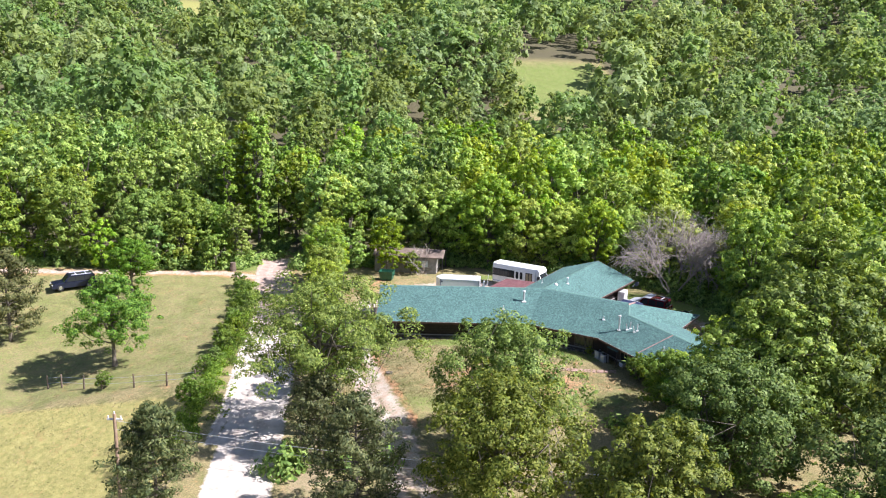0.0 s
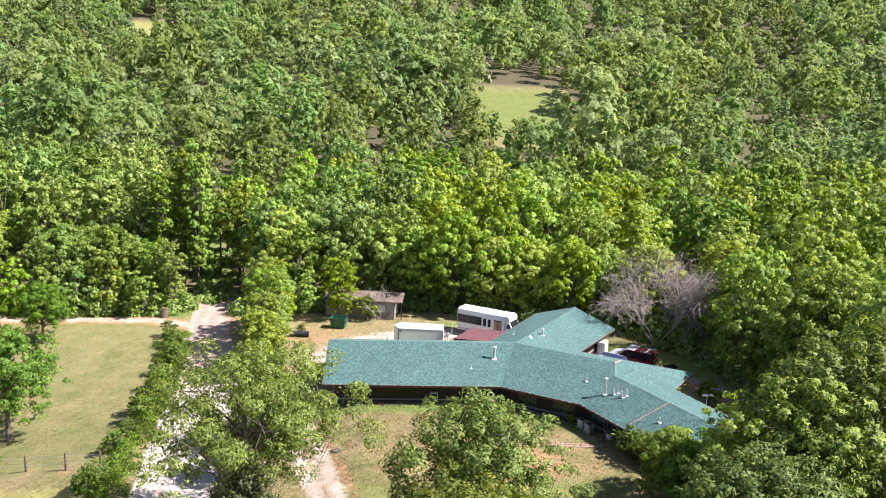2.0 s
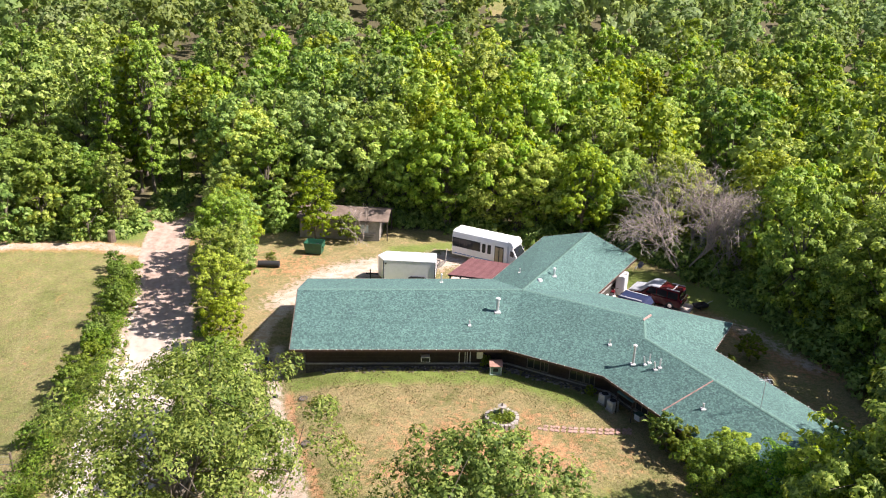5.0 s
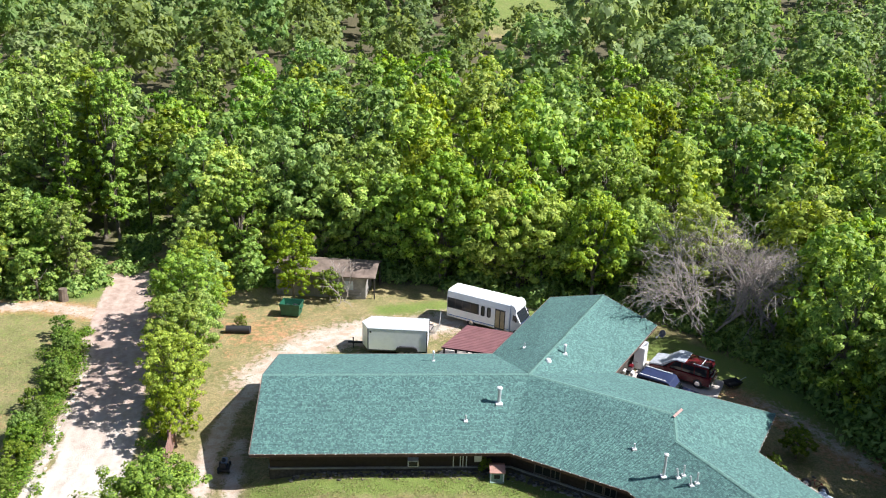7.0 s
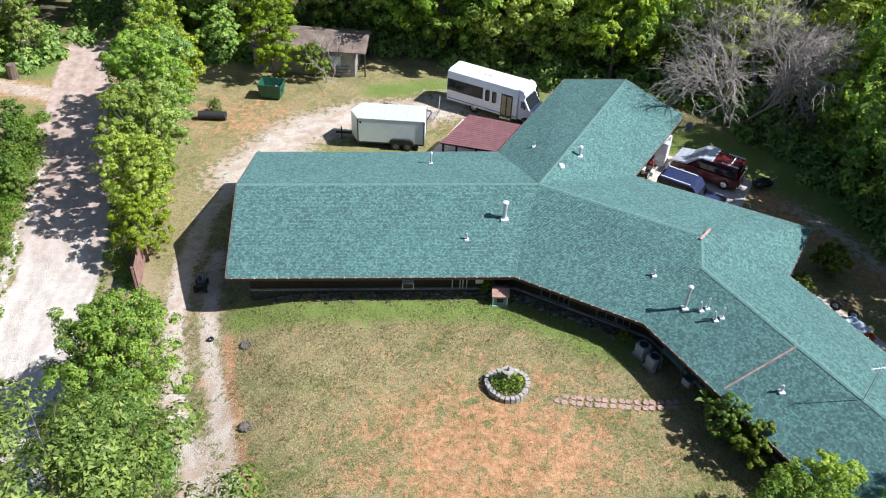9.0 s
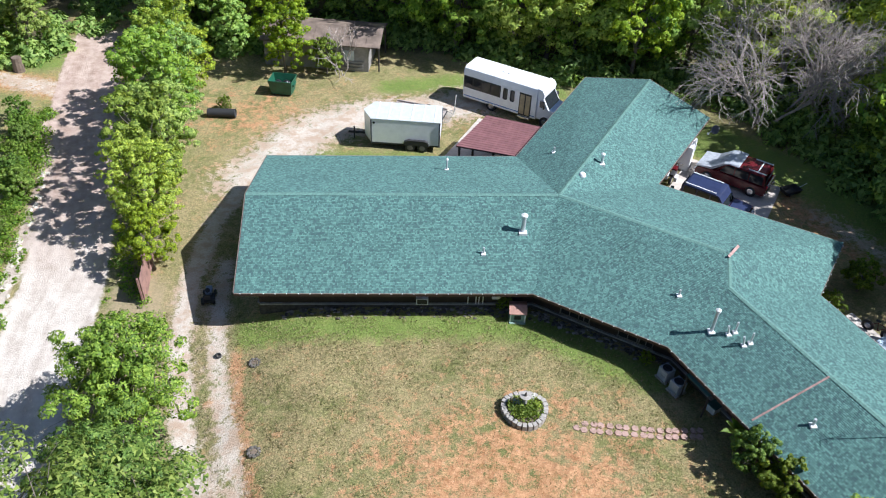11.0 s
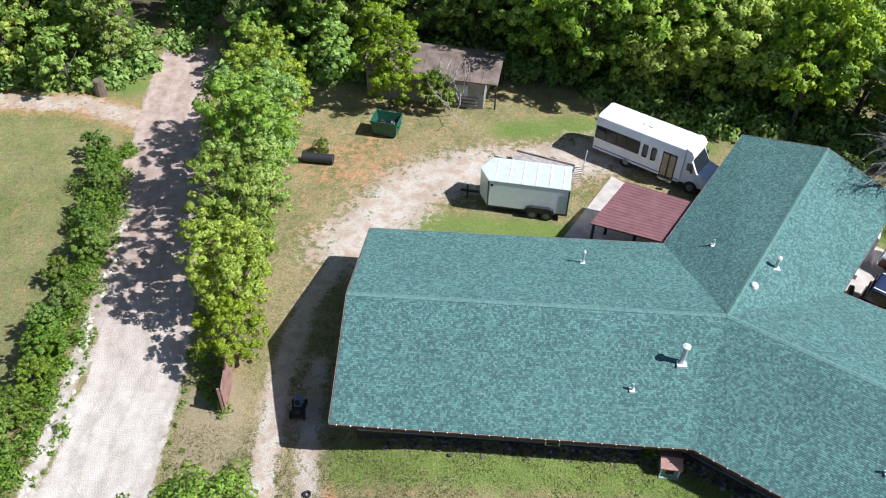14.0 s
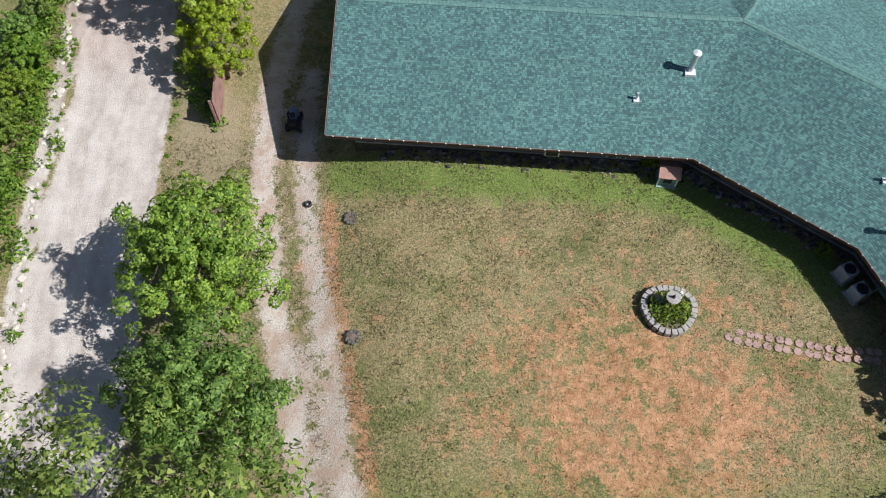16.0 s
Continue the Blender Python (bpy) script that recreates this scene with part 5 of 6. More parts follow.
part("side_trim", box((0.1, -1.075, 0.62), (5.7, -1.05, 0.68)), plain("blue_trim", (0.10, 0.22, 0.5), 0.4), bus, "blue side stripe")

# white cargo trailer, pointed towards -x
cargo = thing("cargo_trailer", pose(8.2, 17.55, 0, 0, 0, -6.2), "white enclosed cargo trailer with a pointed front", "trailer")
part("body", prism([(-2.2, -1.08), (2.25, -1.08), (2.25, 1.08), (-2.2, 1.08), (-2.8, 0.0)], "z", 0.42, 2.2, 0.03), WHITE, cargo)
top = part("roof", prism([(-2.22, -1.1), (2.27, -1.1), (2.27, 1.1), (-2.22, 1.1), (-2.84, 0.0)], "z", 2.2, 2.26, 0.02), plain("trailer_roof", (0.74, 0.77, 0.78), 0.3, 0.3, vary=0.1), cargo, "ribbed pale metal roof")
for k in range(6):
    x = -1.85 + 0.75 * k
    part("rib", box((x - 0.03, -1.06, 2.26), (x + 0.03, 1.06, 2.285)), WHITE, top)
for x, y in ((-2.2, -1.08), (2.25, -1.08), (2.25, 1.08), (-2.2, 1.08)):
    part("corner_trim", box((x - 0.045, y - 0.045, 0.42), (x + 0.045, y + 0.045, 2.2), 0.01), plain("dark_trim", (0.08, 0.09, 0.12), 0.5), cargo, "dark corner trim")
part("lower_rail", box((-2.2, -1.1, 0.40), (2.25, 1.1, 0.5)), DARK, cargo)
fender = prism([(-0.1, 0.5), (-0.02, 0.78), (0.22, 0.88), (1.28, 0.88), (1.5, 0.78), (1.6, 0.5)], "y", -1.28, -1.09, 0.02)
part("fender", fender, DARK, cargo, "black wheel fender")
part("fender", prism([(-0.1, 0.5), (-0.02, 0.78), (0.22, 0.88), (1.28, 0.88), (1.5, 0.78), (1.6, 0.5)], "y", 1.09, 1.28, 0.02), DARK, cargo, "black wheel fender")
for x in (0.35, 1.15):
    for y in (-1.17, 1.17):
        wheel(cargo, x, y, 0.34, 0.2, FRAME)
part("hitch", box((-3.9, -0.06, 0.42), (-2.6, 0.06, 0.54), 0.01), DARK, cargo, "black tow bar")
part("jack", rod((-3.5, 0, 0.0), (-3.5, 0, 0.9), 0.05), DARK, cargo)
part("round_vent", rod((-2.02, -1.1, 1.95), (-2.02, -1.08, 1.95), 0.08), DARK, cargo)

# flat trailer behind it
flat = thing("flat_trailer", pose(9.2, 20.35, 0, 0, 0, -19), "weathered flat utility trailer with a mesh ramp", "trailer")
deck = part("deck", box((-2.1, -0.95, 0.5), (1.6, 0.95, 0.56), 0.01), plain("grey_planks", (0.38, 0.33, 0.30), 0.9, vary=0.35), flat, "weathered plank deck")
for k in range(9):
    y = -0.9 + 0.2 * k
    part("plank", box((-2.08, y + 0.01, 0.56), (1.58, y + 0.19, 0.59 + 0.004 * (k % 2))), bpy.data.materials["grey_planks"], deck)
for y in (-1.0, 1.0):
    part("side_rail", box((-2.1, y - 0.04, 0.45), (1.6, y + 0.04, 0.68), 0.01), bpy.data.materials["grey_planks"], flat)
    wheel(flat, 0.2, y * 1.12, 0.33, 0.2)
ramp = part("ramp", box((1.6, -0.9, 0.5), (1.66, 0.9, 0.56)), DARK, flat, "steel mesh ramp")
for k in range(8):
    part("bar", rod((1.62, -0.88 + 0.25 * k, 0.5), (2.3, -0.88 + 0.25 * k, 0.85), 0.022), plain("galvanised", (0.5, 0.5, 0.5), 0.5, 0.4) if k == 0 else bpy.data.materials["galvanised"], ramp)
part("upright", rod((2.1, 0.9, 0.4), (2.2, 0.95, 1.9), 0.03), PALE, flat, "pale upright bar")
part("hitch", box((-3.2, -0.05, 0.42), (-2.1, 0.05, 0.52)), DARK, flat)

# ---- carport ----
BARN_RED = plain("red_sheet_metal", (0.235, 0.11, 0.112), 0.5, 0.1, vary=0.2, scale=2.0)
carport = thing("carport", pose(0, 0, 0), "carport with a dark red ribbed metal roof", "carport")
ca, cb, cc, cd = Vector((11.2, 13.5)), Vector((15.2, 12.1)), Vector((17.3, 15.4)), Vector((13.4, 17.2))
verts, faces = [], []
n = 96
for i in range(n + 1):
    t = i / n
    rise = 0.035 if i % 6 in (0, 1) else 0.0
    p, q = ca.lerp(cd, t), cb.lerp(cc, t)
    for k, v in enumerate((p, q)):
        z = 2.28 + 0.12 * k
        verts += [(v.x, v.y, z + rise), (v.x, v.y, z - 0.03)]
for i in range(n):
    a = 4 * i
    faces += [(a, a + 2, a + 6, a + 4), (a + 1, a + 5, a + 7, a + 3), (a, a + 4, a + 5, a + 1), (a + 2, a + 3, a + 7, a + 6)]
faces += [(0, 1, 3, 2), (4 * n, 4 * n + 2, 4 * n + 3, 4 * n + 1)]
mesh_object("roof", verts, faces, BARN_RED, carport, "ribbed dark red metal sheet")
POST = plain("dark_post", (0.06, 0.05, 0.045), 0.8)
for u, v in ((0.04, 0.04), (0.04, 0.5), (0.04, 0.96), (0.55, 0.96), (0.55, 0.04)):
    p = ca.lerp(cb, u).lerp(cd.lerp(cc, u), v)
    part("post", box((p.x - 0.07, p.y - 0.07, 0), (p.x + 0.07, p.y + 0.07, 2.26), 0.01), POST, carport, "dark timber post")
for v in (0.04, 0.96):
    p, q = ca.lerp(cd, v), cb.lerp(cc, v)
    part("beam", rod((p.x, p.y, 2.17), (q.x, q.y, 2.29), 0.07, sides=4), POST, carport)

CONCRETE = plain("concrete", (0.50, 0.44, 0.39), 0.9, vary=0.25, scale=1.5)


def slab(name, ring, top, label):
    bm = bmesh.new()
    up = [bm.verts.new((x, y, top)) for x, y in ring]
    lo = [bm.verts.new((x, y, -0.25)) for x, y in ring]
    bm.faces.new(up)
    for i in range(len(ring)):
        bm.faces.new((up[i], lo[i], lo[(i + 1) % len(ring)], up[(i + 1) % len(ring)]))
    bmesh.ops.recalc_face_normals(bm, faces=bm.faces)
    return tagged(part(name, bm, CONCRETE), label, "pavement", kind="structure")


slab("pavement_carport", [(9.2, 13.0), (14.5, 12.2), (17.6, 17.2), (13.3, 20.6)], 0.075, "worn concrete slab under the carport")
slab("pavement_parking", [(22.4, 9.0), (29.9, 9.2), (32.0, 12.5), (27.0, 15.8)], 0.075, "worn concrete parking slab beside the house")
slab("pavement_patio", [(28.4, -0.6), (31.6, 1.2), (35.0, -6.0), (31.5, -8.0)], 0.13, "grey concrete terrace behind the house")


# ---- yard things ----
GREEN = plain("dumpster_green", (0.018, 0.105, 0.06), 0.5, vary=0.3)
BAG = plain("black_bag", (0.02, 0.02, 0.024), 0.3, vary=0.3, scale=8.0)
dumpster = thing("dumpster", pose(-0.72, 23.95, 0, 0, 0, -10) @ Matrix.Diagonal((0.92, 0.92, 0.95, 1)), "green metal dumpster with rubbish bags in it", "dumpster")


def tub(w0, w1, d0, d1, h, thick=0.04):
    """An open tapered bin."""
    bm = bmesh.new()
    out0 = [(-w0, -d0, 0.12), (w0, -d0, 0.12), (w0, d0, 0.12), (-w0, d0, 0.12)]
    out1 = [(-w1, -d1, h), (w1, -d1, h), (w1, d1, h), (-w1, d1, h)]
    in1 = [(x - math.copysign(thick, x), y - math.copysign(thick, y), z) for x, y, z in out1]
    in0 = [(x - math.copysign(thick, x), y - math.copysign(thick, y), z + thick) for x, y, z in out0]
    rows = [[bm.verts.new(p) for p in r] for r in (out0, out1, in1, in0)]
    for a, b in zip(rows, rows[1:]):
        for i in range(4):
            bm.faces.new((a[i], a[(i + 1) % 4], b[(i + 1) % 4], b[i]))
    bm.faces.new(rows[0][::-1])
    bm.faces.new(rows[3])
    bmesh.ops.recalc_face_normals(bm, faces=bm.faces)
    return bm


part("bin", tub(0.78, 0.95, 0.55, 0.75, 1.25), GREEN, dumpster)
for s in (-1, 1):
    part("lift_pocket", box((s * 0.92 - 0.08, -0.35, 0.75), (s * 0.92 + 0.08, 0.35, 0.9), 0.01), GREEN, dumpster)
    part("foot", box((s * 0.6 - 0.06, -0.5, 0), (s * 0.6 + 0.06, 0.5, 0.13)), DARK, dumpster)
part("rim", box((-0.97, -0.78, 1.22), (0.97, -0.73, 1.28)), GREEN, dumpster)
heap = random.Random(3)
for k in range(7):
    bm = bmesh.new()
    bmesh.ops.create_icosphere(bm, subdivisions=2, radius=0.3)
    for v in bm.verts:
        v.co *= 1 + 0.16 * noise.noise(v.co * 7 + Vector((k, 0, 0)))
    bag = part("rubbish_bag", bm, BAG, None, "", True)
    bag.matrix_world = dumpster.matrix_world @ pose(heap.uniform(-0.45, 0.45), heap.uniform(-0.25, 0.25), 0.5 + 0.05 * k, 0, 0, 40 * k)
    tagged(bag, "knotted plastic rubbish bag inside the dumpster", "rubbish bag", "bags in the dumpster")

culvert = bmesh.new()
ring = [(0.31 * math.cos(a), 0.31 * math.sin(a)) for a in np.linspace(0, 2 * math.pi, 25)[:-1]]
rows = []
for x, r in [(-0.95, 0.84), (-0.95, 1.0)] + [(-0.9 + 0.1 * k, 1.0 if k % 2 else 0.93) for k in range(19)] + [(0.95, 1.0), (0.95, 0.84), (-0.95, 0.84)]:
    rows.append([culvert.verts.new((x, y * r, z * r + 0.31)) for y, z in ring])
for a, b in zip(rows, rows[1:]):
    for i in range(24):
        culvert.faces.new((a[i], b[i], b[(i + 1) % 24], a[(i + 1) % 24]))
bmesh.ops.recalc_face_normals(culvert, faces=culvert.faces)
pipe = part("culvert_pipe", culvert, DARK, None, "", True)
pipe.matrix_world = pose(-4.5, 20.45, 0, 0, 0, -2)
tagged(pipe, "black ribbed plastic drain pipe lying on the ground", "drain pipe")
plant(SHRUB[1], -4.4, 21.2, 0.5, 0, "low green weeds behind the drain pipe", "shrub", name="shrub")

# shed
SHED_WALL = plain("grey_plywood", (0.30, 0.28, 0.26), 0.9, vary=0.35, scale=1.6)
SHED_ROOF = plain("rusty_roofing", (0.20, 0.15, 0.12), 0.85, vary=0.5, scale=1.2)
shed = thing("shed", pose(-2.6, 28.3, 0, 0, 0, -7.5), "weathered grey plywood shed at the edge of the wood", "shed")
for k in range(7):
    part("wall_panel", box((1.14 * k + 0.006, 0, 0), (1.14 * k + 1.134, 0.06, 2.1)), SHED_WALL, shed)
part("end_wall", box((0, 0.06, 0), (0.06, 3.4, 2.0)), SHED_WALL, shed)
part("end_wall", box((7.9, 0.06, 0), (7.96, 3.4, 2.0)), SHED_WALL, shed)
part("back_wall", box((0, 3.4, 0), (7.96, 3.46, 2.3)), SHED_WALL, shed)
sroof = part("roof", prism([(-0.3, 2.08), (1.7, 2.75), (3.8, 2.25), (3.8, 2.31), (1.7, 2.82), (-0.3, 2.15)], "x", -0.2, 8.9), SHED_ROOF, shed, "rusty sheet roof strewn with leaves")
for k in range(9):
    part("roof_sheet", prism([(-0.33, 2.16), (1.7, 2.83), (1.7, 2.85), (-0.33, 2.18)], "x", -0.18 + k, 0.79 + k), SHED_ROOF, sroof)
for y in (0.1, 3.3):
    part("post", box((8.7, y, 0), (8.8, y + 0.1, 2.15)), POST, shed)
win = part("window", box((6.1, -0.03, 0.85), (6.9, 0.0, 1.65), 0.01), plain("pale_pane", (0.55, 0.62, 0.66), 0.2), shed, "pale window")
for z in (0.2, 0.45, 0.7):
    part("pallet_board", box((6.0, -0.12, z), (7.6, -0.07, z + 0.14)), SHED_WALL, shed)

# dead saplings and the bare tree
def bare_tree(name, x, y, tall, spread, seed, label, stems=3, depth=4):
    """A leafless tree: forking, thinning limbs that arch outward."""
    rng = np.random.default_rng(seed)
    verts, faces = [], []
    ob = new(name)
    ob.matrix_world = pose(x, y, lz(x, y))

    def grow(a, way, long, r, level):
        way = way / np.linalg.norm(way)
        b = a + way * long
        tube(rng, verts, faces, a, b, r, r * 0.66, 5 if level < 2 else 3, 0.06 * long, 2)
        if level >= depth:
            return
        for _ in range(4 if level == 2 else 3 if level else 4):
            turn = way + rng.normal(0, 0.42, 3) + np.array([0, 0, 0.12 - 0.10 * level])
            grow(a + (b - a) * rng.uniform(0.55, 1.0), turn, long * rng.uniform(0.55, 0.85), r * 0.62, level + 1)

    for k in range(stems):
        w = 6.28 * k / stems + rng.uniform(0, 1)
        grow(np.array([0.2 * math.cos(w), 0.2 * math.sin(w), -0.2]), np.array([spread * math.cos(w), spread * math.sin(w), 1.0]), tall * 0.36, 0.0095 * tall, 0)
        me = bpy.data.meshes.new("limb")
        me.from_pydata(verts, [], faces)
        me.materials.append(DEADWOOD)
        new("limb", me).parent = ob
        verts.clear()
        faces.clear()
    return tagged(ob, label, "tree")


bare_tree("dead_tree", 33.6, 20.4, 11.5, 0.8, 41, "large dead grey tree with bare arching branches", 7, 5)
bare_tree("dead_tree", 37.6, 19.8, 10.0, 0.6, 42, "dead grey tree with bare branches beside the wood", 5, 5)
bare_tree("dead_sapling", 3.2, 26.6, 4.6, 0.35, 43, "dead grey sapling in front of the shed", 3, 3)
plant(SHRUB[0], 2.2, 26.9, 1.25, 0, "green shrub growing against the shed wall", "shrub", name="shrub")
plant(ROW_A, -0.9, 26.9, 1.0, 0, "tree with bright drooping leaves beside the shed", "tree")

# fence panel beside the drive
FENCE = plain("fence_boards", (0.30, 0.17, 0.14), 0.85, vary=0.35, scale=3.0)
fence = thing("board_fence", pose(-5.08, 1.9, 0, 0, 0, 97.5), "brown board fence panel beside the drive", "fence")
for k in range(22):
    part("board", box((0.17 * k, -0.012, 0.06), (0.17 * k + 0.164, 0.012, 1.72 + 0.02 * (k % 3))), FENCE, fence)
for z in (0.35, 1.4):
    part("rail", box((0, 0.012, z), (3.75, 0.06, z + 0.09)), FENCE, fence)
for x in (0.0, 1.85, 3.7):
    part("post", box((x - 0.05, 0.06, 0), (x + 0.05, 0.16, 1.75), 0.01), FENCE, fence)

# wire fence along the field
WOODEN = plain("fence_post_wood", (0.16, 0.12, 0.09), 0.9, vary=0.4)
posts = [(-29.3, -3.6), (-27.9, -3.9), (-25.2, -5.4), (-23.2, -6.3), (-20.0, -7.3), (-16.9, -8.1), (-14.2, -8.8)]
for k, (x, y) in enumerate(posts):
    ob = part("fence_post", rod((0, 0, -0.3), (0.03 * (k % 3 - 1), 0, 1.25), 0.08, 0.07, 7), WOODEN)
    ob.matrix_world = pose(x, y, lz(x, y))
    tagged(ob, "dark wooden fence post at the meadow's edge", "fence post", "posts of the field fence")
for z in (0.5, 1.0):
    bm = bmesh.new()
    for (x0, y0), (x1, y1) in zip(posts, posts[1:]):
        add_rod(bm, (x0, y0, lz(x0, y0) + z), (x1, y1, lz(x1, y1) + z), 0.012, sides=3)
    tagged(part("fence_wire", bm, PIPE), "thin wire strung between the fence posts", "wire")

# power poles and lines
POLE = plain("pole_wood", (0.36, 0.25, 0.17), 0.9, vary=0.3)
pole = thing("power_pole", pose(-15.3, -22.2, -6.2), "tall wooden power pole in the dry meadow", "power pole")
part("shaft", rod((0, 0, 0), (0, 0, 9.3), 0.15, 0.11, 10), POLE, pole)
part("crossarm", box((-0.5, -0.05, 8.85), (0.5, 0.05, 8.97), 0.01), PALE, pole, "pale crossarm")
for x in (-0.42, 0.0, 0.42):
    part("insulator", rod((x, 0, 8.97 if x else 9.3), (x, 0, 9.15 if x else 9.45), 0.045), PALE, pole, "pale insulator")
pole2 = thing("power_pole", pose(-18.6, 46.5, lz(-18.6, 46.5)), "slim dark power pole at the edge of the wood", "power pole")
part("shaft", rod((0, 0, 0), (0, 0, 8.2), 0.13, 0.09, 8), WOODEN, pole2)
for z in (2.6, 2.0):
    curve = bpy.data.curves.new("power_line", "CURVE")
    curve.dimensions, curve.bevel_depth = "3D", 0.014
    sp = curve.splines.new("POLY")
    sp.points.add(16)
    for i in range(17):
        t = i / 16
        sp.points[i].co = (-15.3 + 34 * t, -22.2 - 6 * t, z - 4 * 0.5 * t * (1 - t), 1)
    curve.materials.append(PIPE)
    tagged(new("power_line", curve), "thin power line strung from the pole", "power line")

# stump, stones and tyres
stump = part("stump", rod((0, 0, -0.1), (0.05, 0, 1.1), 0.42, 0.34, 11), WOODEN)
stump.matrix_world = pose(-20.4, 26.6, 0)
tagged(stump, "grey weathered tree stump beside the side road", "stump")
ROCK = plain("grey_rock", (0.13, 0.115, 0.10), 0.95, vary=0.4, scale=6.0)
CHALK = plain("pale_rock", (0.56, 0.50, 0.42), 0.95, vary=0.3, scale=6.0)
rocks = random.Random(12)


def rock_mesh(seed, material):
    bm = bmesh.new()
    bmesh.ops.create_icosphere(bm, subdivisions=2, radius=1.0)
    for v in bm.verts:
        v.co *= 1 + 0.3 * noise.noise(v.co * 1.4 + Vector((seed, 2, 5)))
        v.co.z *= 0.6
    me = bpy.data.meshes.new("rock")
    bm.to_mesh(me)
    bm.free()
    me.materials.append(material)
    return me


GREY_ROCKS, PALE_ROCKS = [rock_mesh(k, ROCK) for k in range(4)], [rock_mesh(9 + k, CHALK) for k in range(4)]


def rubble():
    """Loose dark stones on the bank below the front wall."""
    rng = np.random.default_rng(52)
    ball = bmesh.new()
    bmesh.ops.create_icosphere(ball, subdivisions=1, radius=1.0)
    base = np.array([v.co[:] for v in ball.verts])
    tri = np.array([[v.index for v in f.verts] for f in ball.faces])
    ball.free()
    verts, faces, n = [], [], 0
    ends = [np.array(p, float) for p in ((2.0, 0.62), (14.4, 0.62), (20.6, -2.9))]
    for k in range(620):
        one = rng.random() < 0.6
        a, b = (ends[0], ends[1]) if one else (ends[1], ends[2])
        p = a + (b - a) * rng.random() + np.array([0, rng.normal(0, 0.2) - (0.0 if one else 0.1)])
        s = rng.uniform(0.03, 0.11)
        w = base * rng.uniform(0.7, 1.25, (len(base), 1)) * np.array([s * 1.3, s, s * 0.7]) + np.array([p[0], p[1], lz(p[0], p[1]) + 0.02])
        verts += w.tolist()
        faces += (tri + n).tolist()
        n += len(base)
    m = Mat("rubble_stone", 0.95)
    m.colour(m.ramp(m.island(), (0.0, (0.05, 0.045, 0.04)), (0.7, (0.14, 0.125, 0.11)), (1.0, (0.36, 0.33, 0.30))))
    return tagged(mesh_object("rubble", verts, faces, m.m), "loose dark rubble along the foot of the wall", "rubble", kind="stuff")


rubble()
for x, y, label in ((1.08, -2.4, "low ring of dark stones round a tree stump"), (1.78, -7.5, "low ring of dark stones filled with earth")):
    ring = thing("stone_ring", pose(x, y, lz(x, y)) @ Matrix.Diagonal((0.75, 0.75, 0.8, 1)), label, "stone ring", "stone rings on the lawn")
    for k in range(9):
        a = 2 * math.pi * k / 9
        ob = new("stone", GREY_ROCKS[k % 4])
        ob.parent = ring
        ob.matrix_local = pose(0.3 * math.cos(a), 0.3 * math.sin(a), 0.04, 0, 0, 50 * k) @ Matrix.Diagonal((0.14, 0.11, 0.15, 1))
    part("earth", rod((0, 0, -0.05), (0, 0, 0.08), 0.26, 0.2, 10), WOODEN, ring, "dark earth")
tyre = bmesh.new()
rows = []
for i in range(16):
    a = 2 * math.pi * i / 16
    rows.append([tyre.verts.new(((0.17 + 0.06 * math.cos(b)) * math.cos(a), (0.17 + 0.06 * math.cos(b)) * math.sin(a), 0.09 + 0.09 * math.sin(b))) for b in np.linspace(0, 2 * math.pi, 9)[:-1]])
for i in range(16):
    for j in range(8):
        tyre.faces.new((rows[i][j], rows[(i + 1) % 16][j], rows[(i + 1) % 16][(j + 1) % 8], rows[i][(j + 1) % 8]))
bmesh.ops.recalc_face_normals(tyre, faces=tyre.faces)
tyre = part("small_tyre", tyre, DARK, None, "", True)
tyre.matrix_world = pose(-0.77, -1.75, lz(-0.77, -1.75) + 0.02) @ Matrix.Diagonal((0.7, 0.7, 0.8, 1))
tagged(tyre, "small black tyre lying beside the drive", "tyre")
for k in range(110):
    y = rocks.uniform(-14, 14)
    x = float(np.interp(y, (-14, -9.3, -1.7, 1.5, 14), (-10.3, -10.95, -12.2, -12.35, -14.2))) + rocks.gauss(0, 0.2)
    ob = new("rock", PALE_ROCKS[k % 4])
    s = rocks.uniform(0.05, 0.17)
    ob.matrix_world = pose(x, y, lz(x, y) - 0.02, 0, 0, 77 * k) @ Matrix.Diagonal((s * 1.3, s, s, 1))
    tagged(ob, "pale rock lying in the roadside ditch", "rock", "rocks in the ditch")

# planter with birdbath
planter = thing("planter", pose(13.42, -5.75, lz(13.42, -5.75) - 0.04) @ Matrix.Diagonal((0.86, 0.86, 0.9, 1)), "round planter of grey stone blocks filled with green plants", "planter")
BLOCK = plain("grey_block", (0.36, 0.33, 0.30), 0.95, vary=0.3, scale=7.0)
for k in range(26):
    a = 2 * math.pi * k / 26
    bm = bmesh.new()
    add_box(bm, (-0.11, -0.13, 0), (0.11, 0.13, 0.36 + 0.02 * (k % 3)), 0.02)
    ob = part("stone_block", bm, BLOCK, planter)
    wide = 1.08 + 0.06 * math.sin(3 * a)
    ob.matrix_local = pose(wide * math.cos(a), 0.95 * wide * math.sin(a), 0, 0, 0, math.degrees(a) + 90)
part("earth", rod((0, 0, 0), (0, 0, 0.24), 0.98, 0.96, 24), WOODEN, planter, "dark earth")
rng = np.random.default_rng(21)
d = rng.normal(0, 1, (1500, 3))
d[:, 2] = np.abs(d[:, 2])
d /= np.linalg.norm(d, axis=1)[:, None]
spot = np.stack([rng.normal(0, 0.42, 1500), rng.normal(-0.05, 0.38, 1500), 0.26 + rng.random(1500) * 0.4], -1)
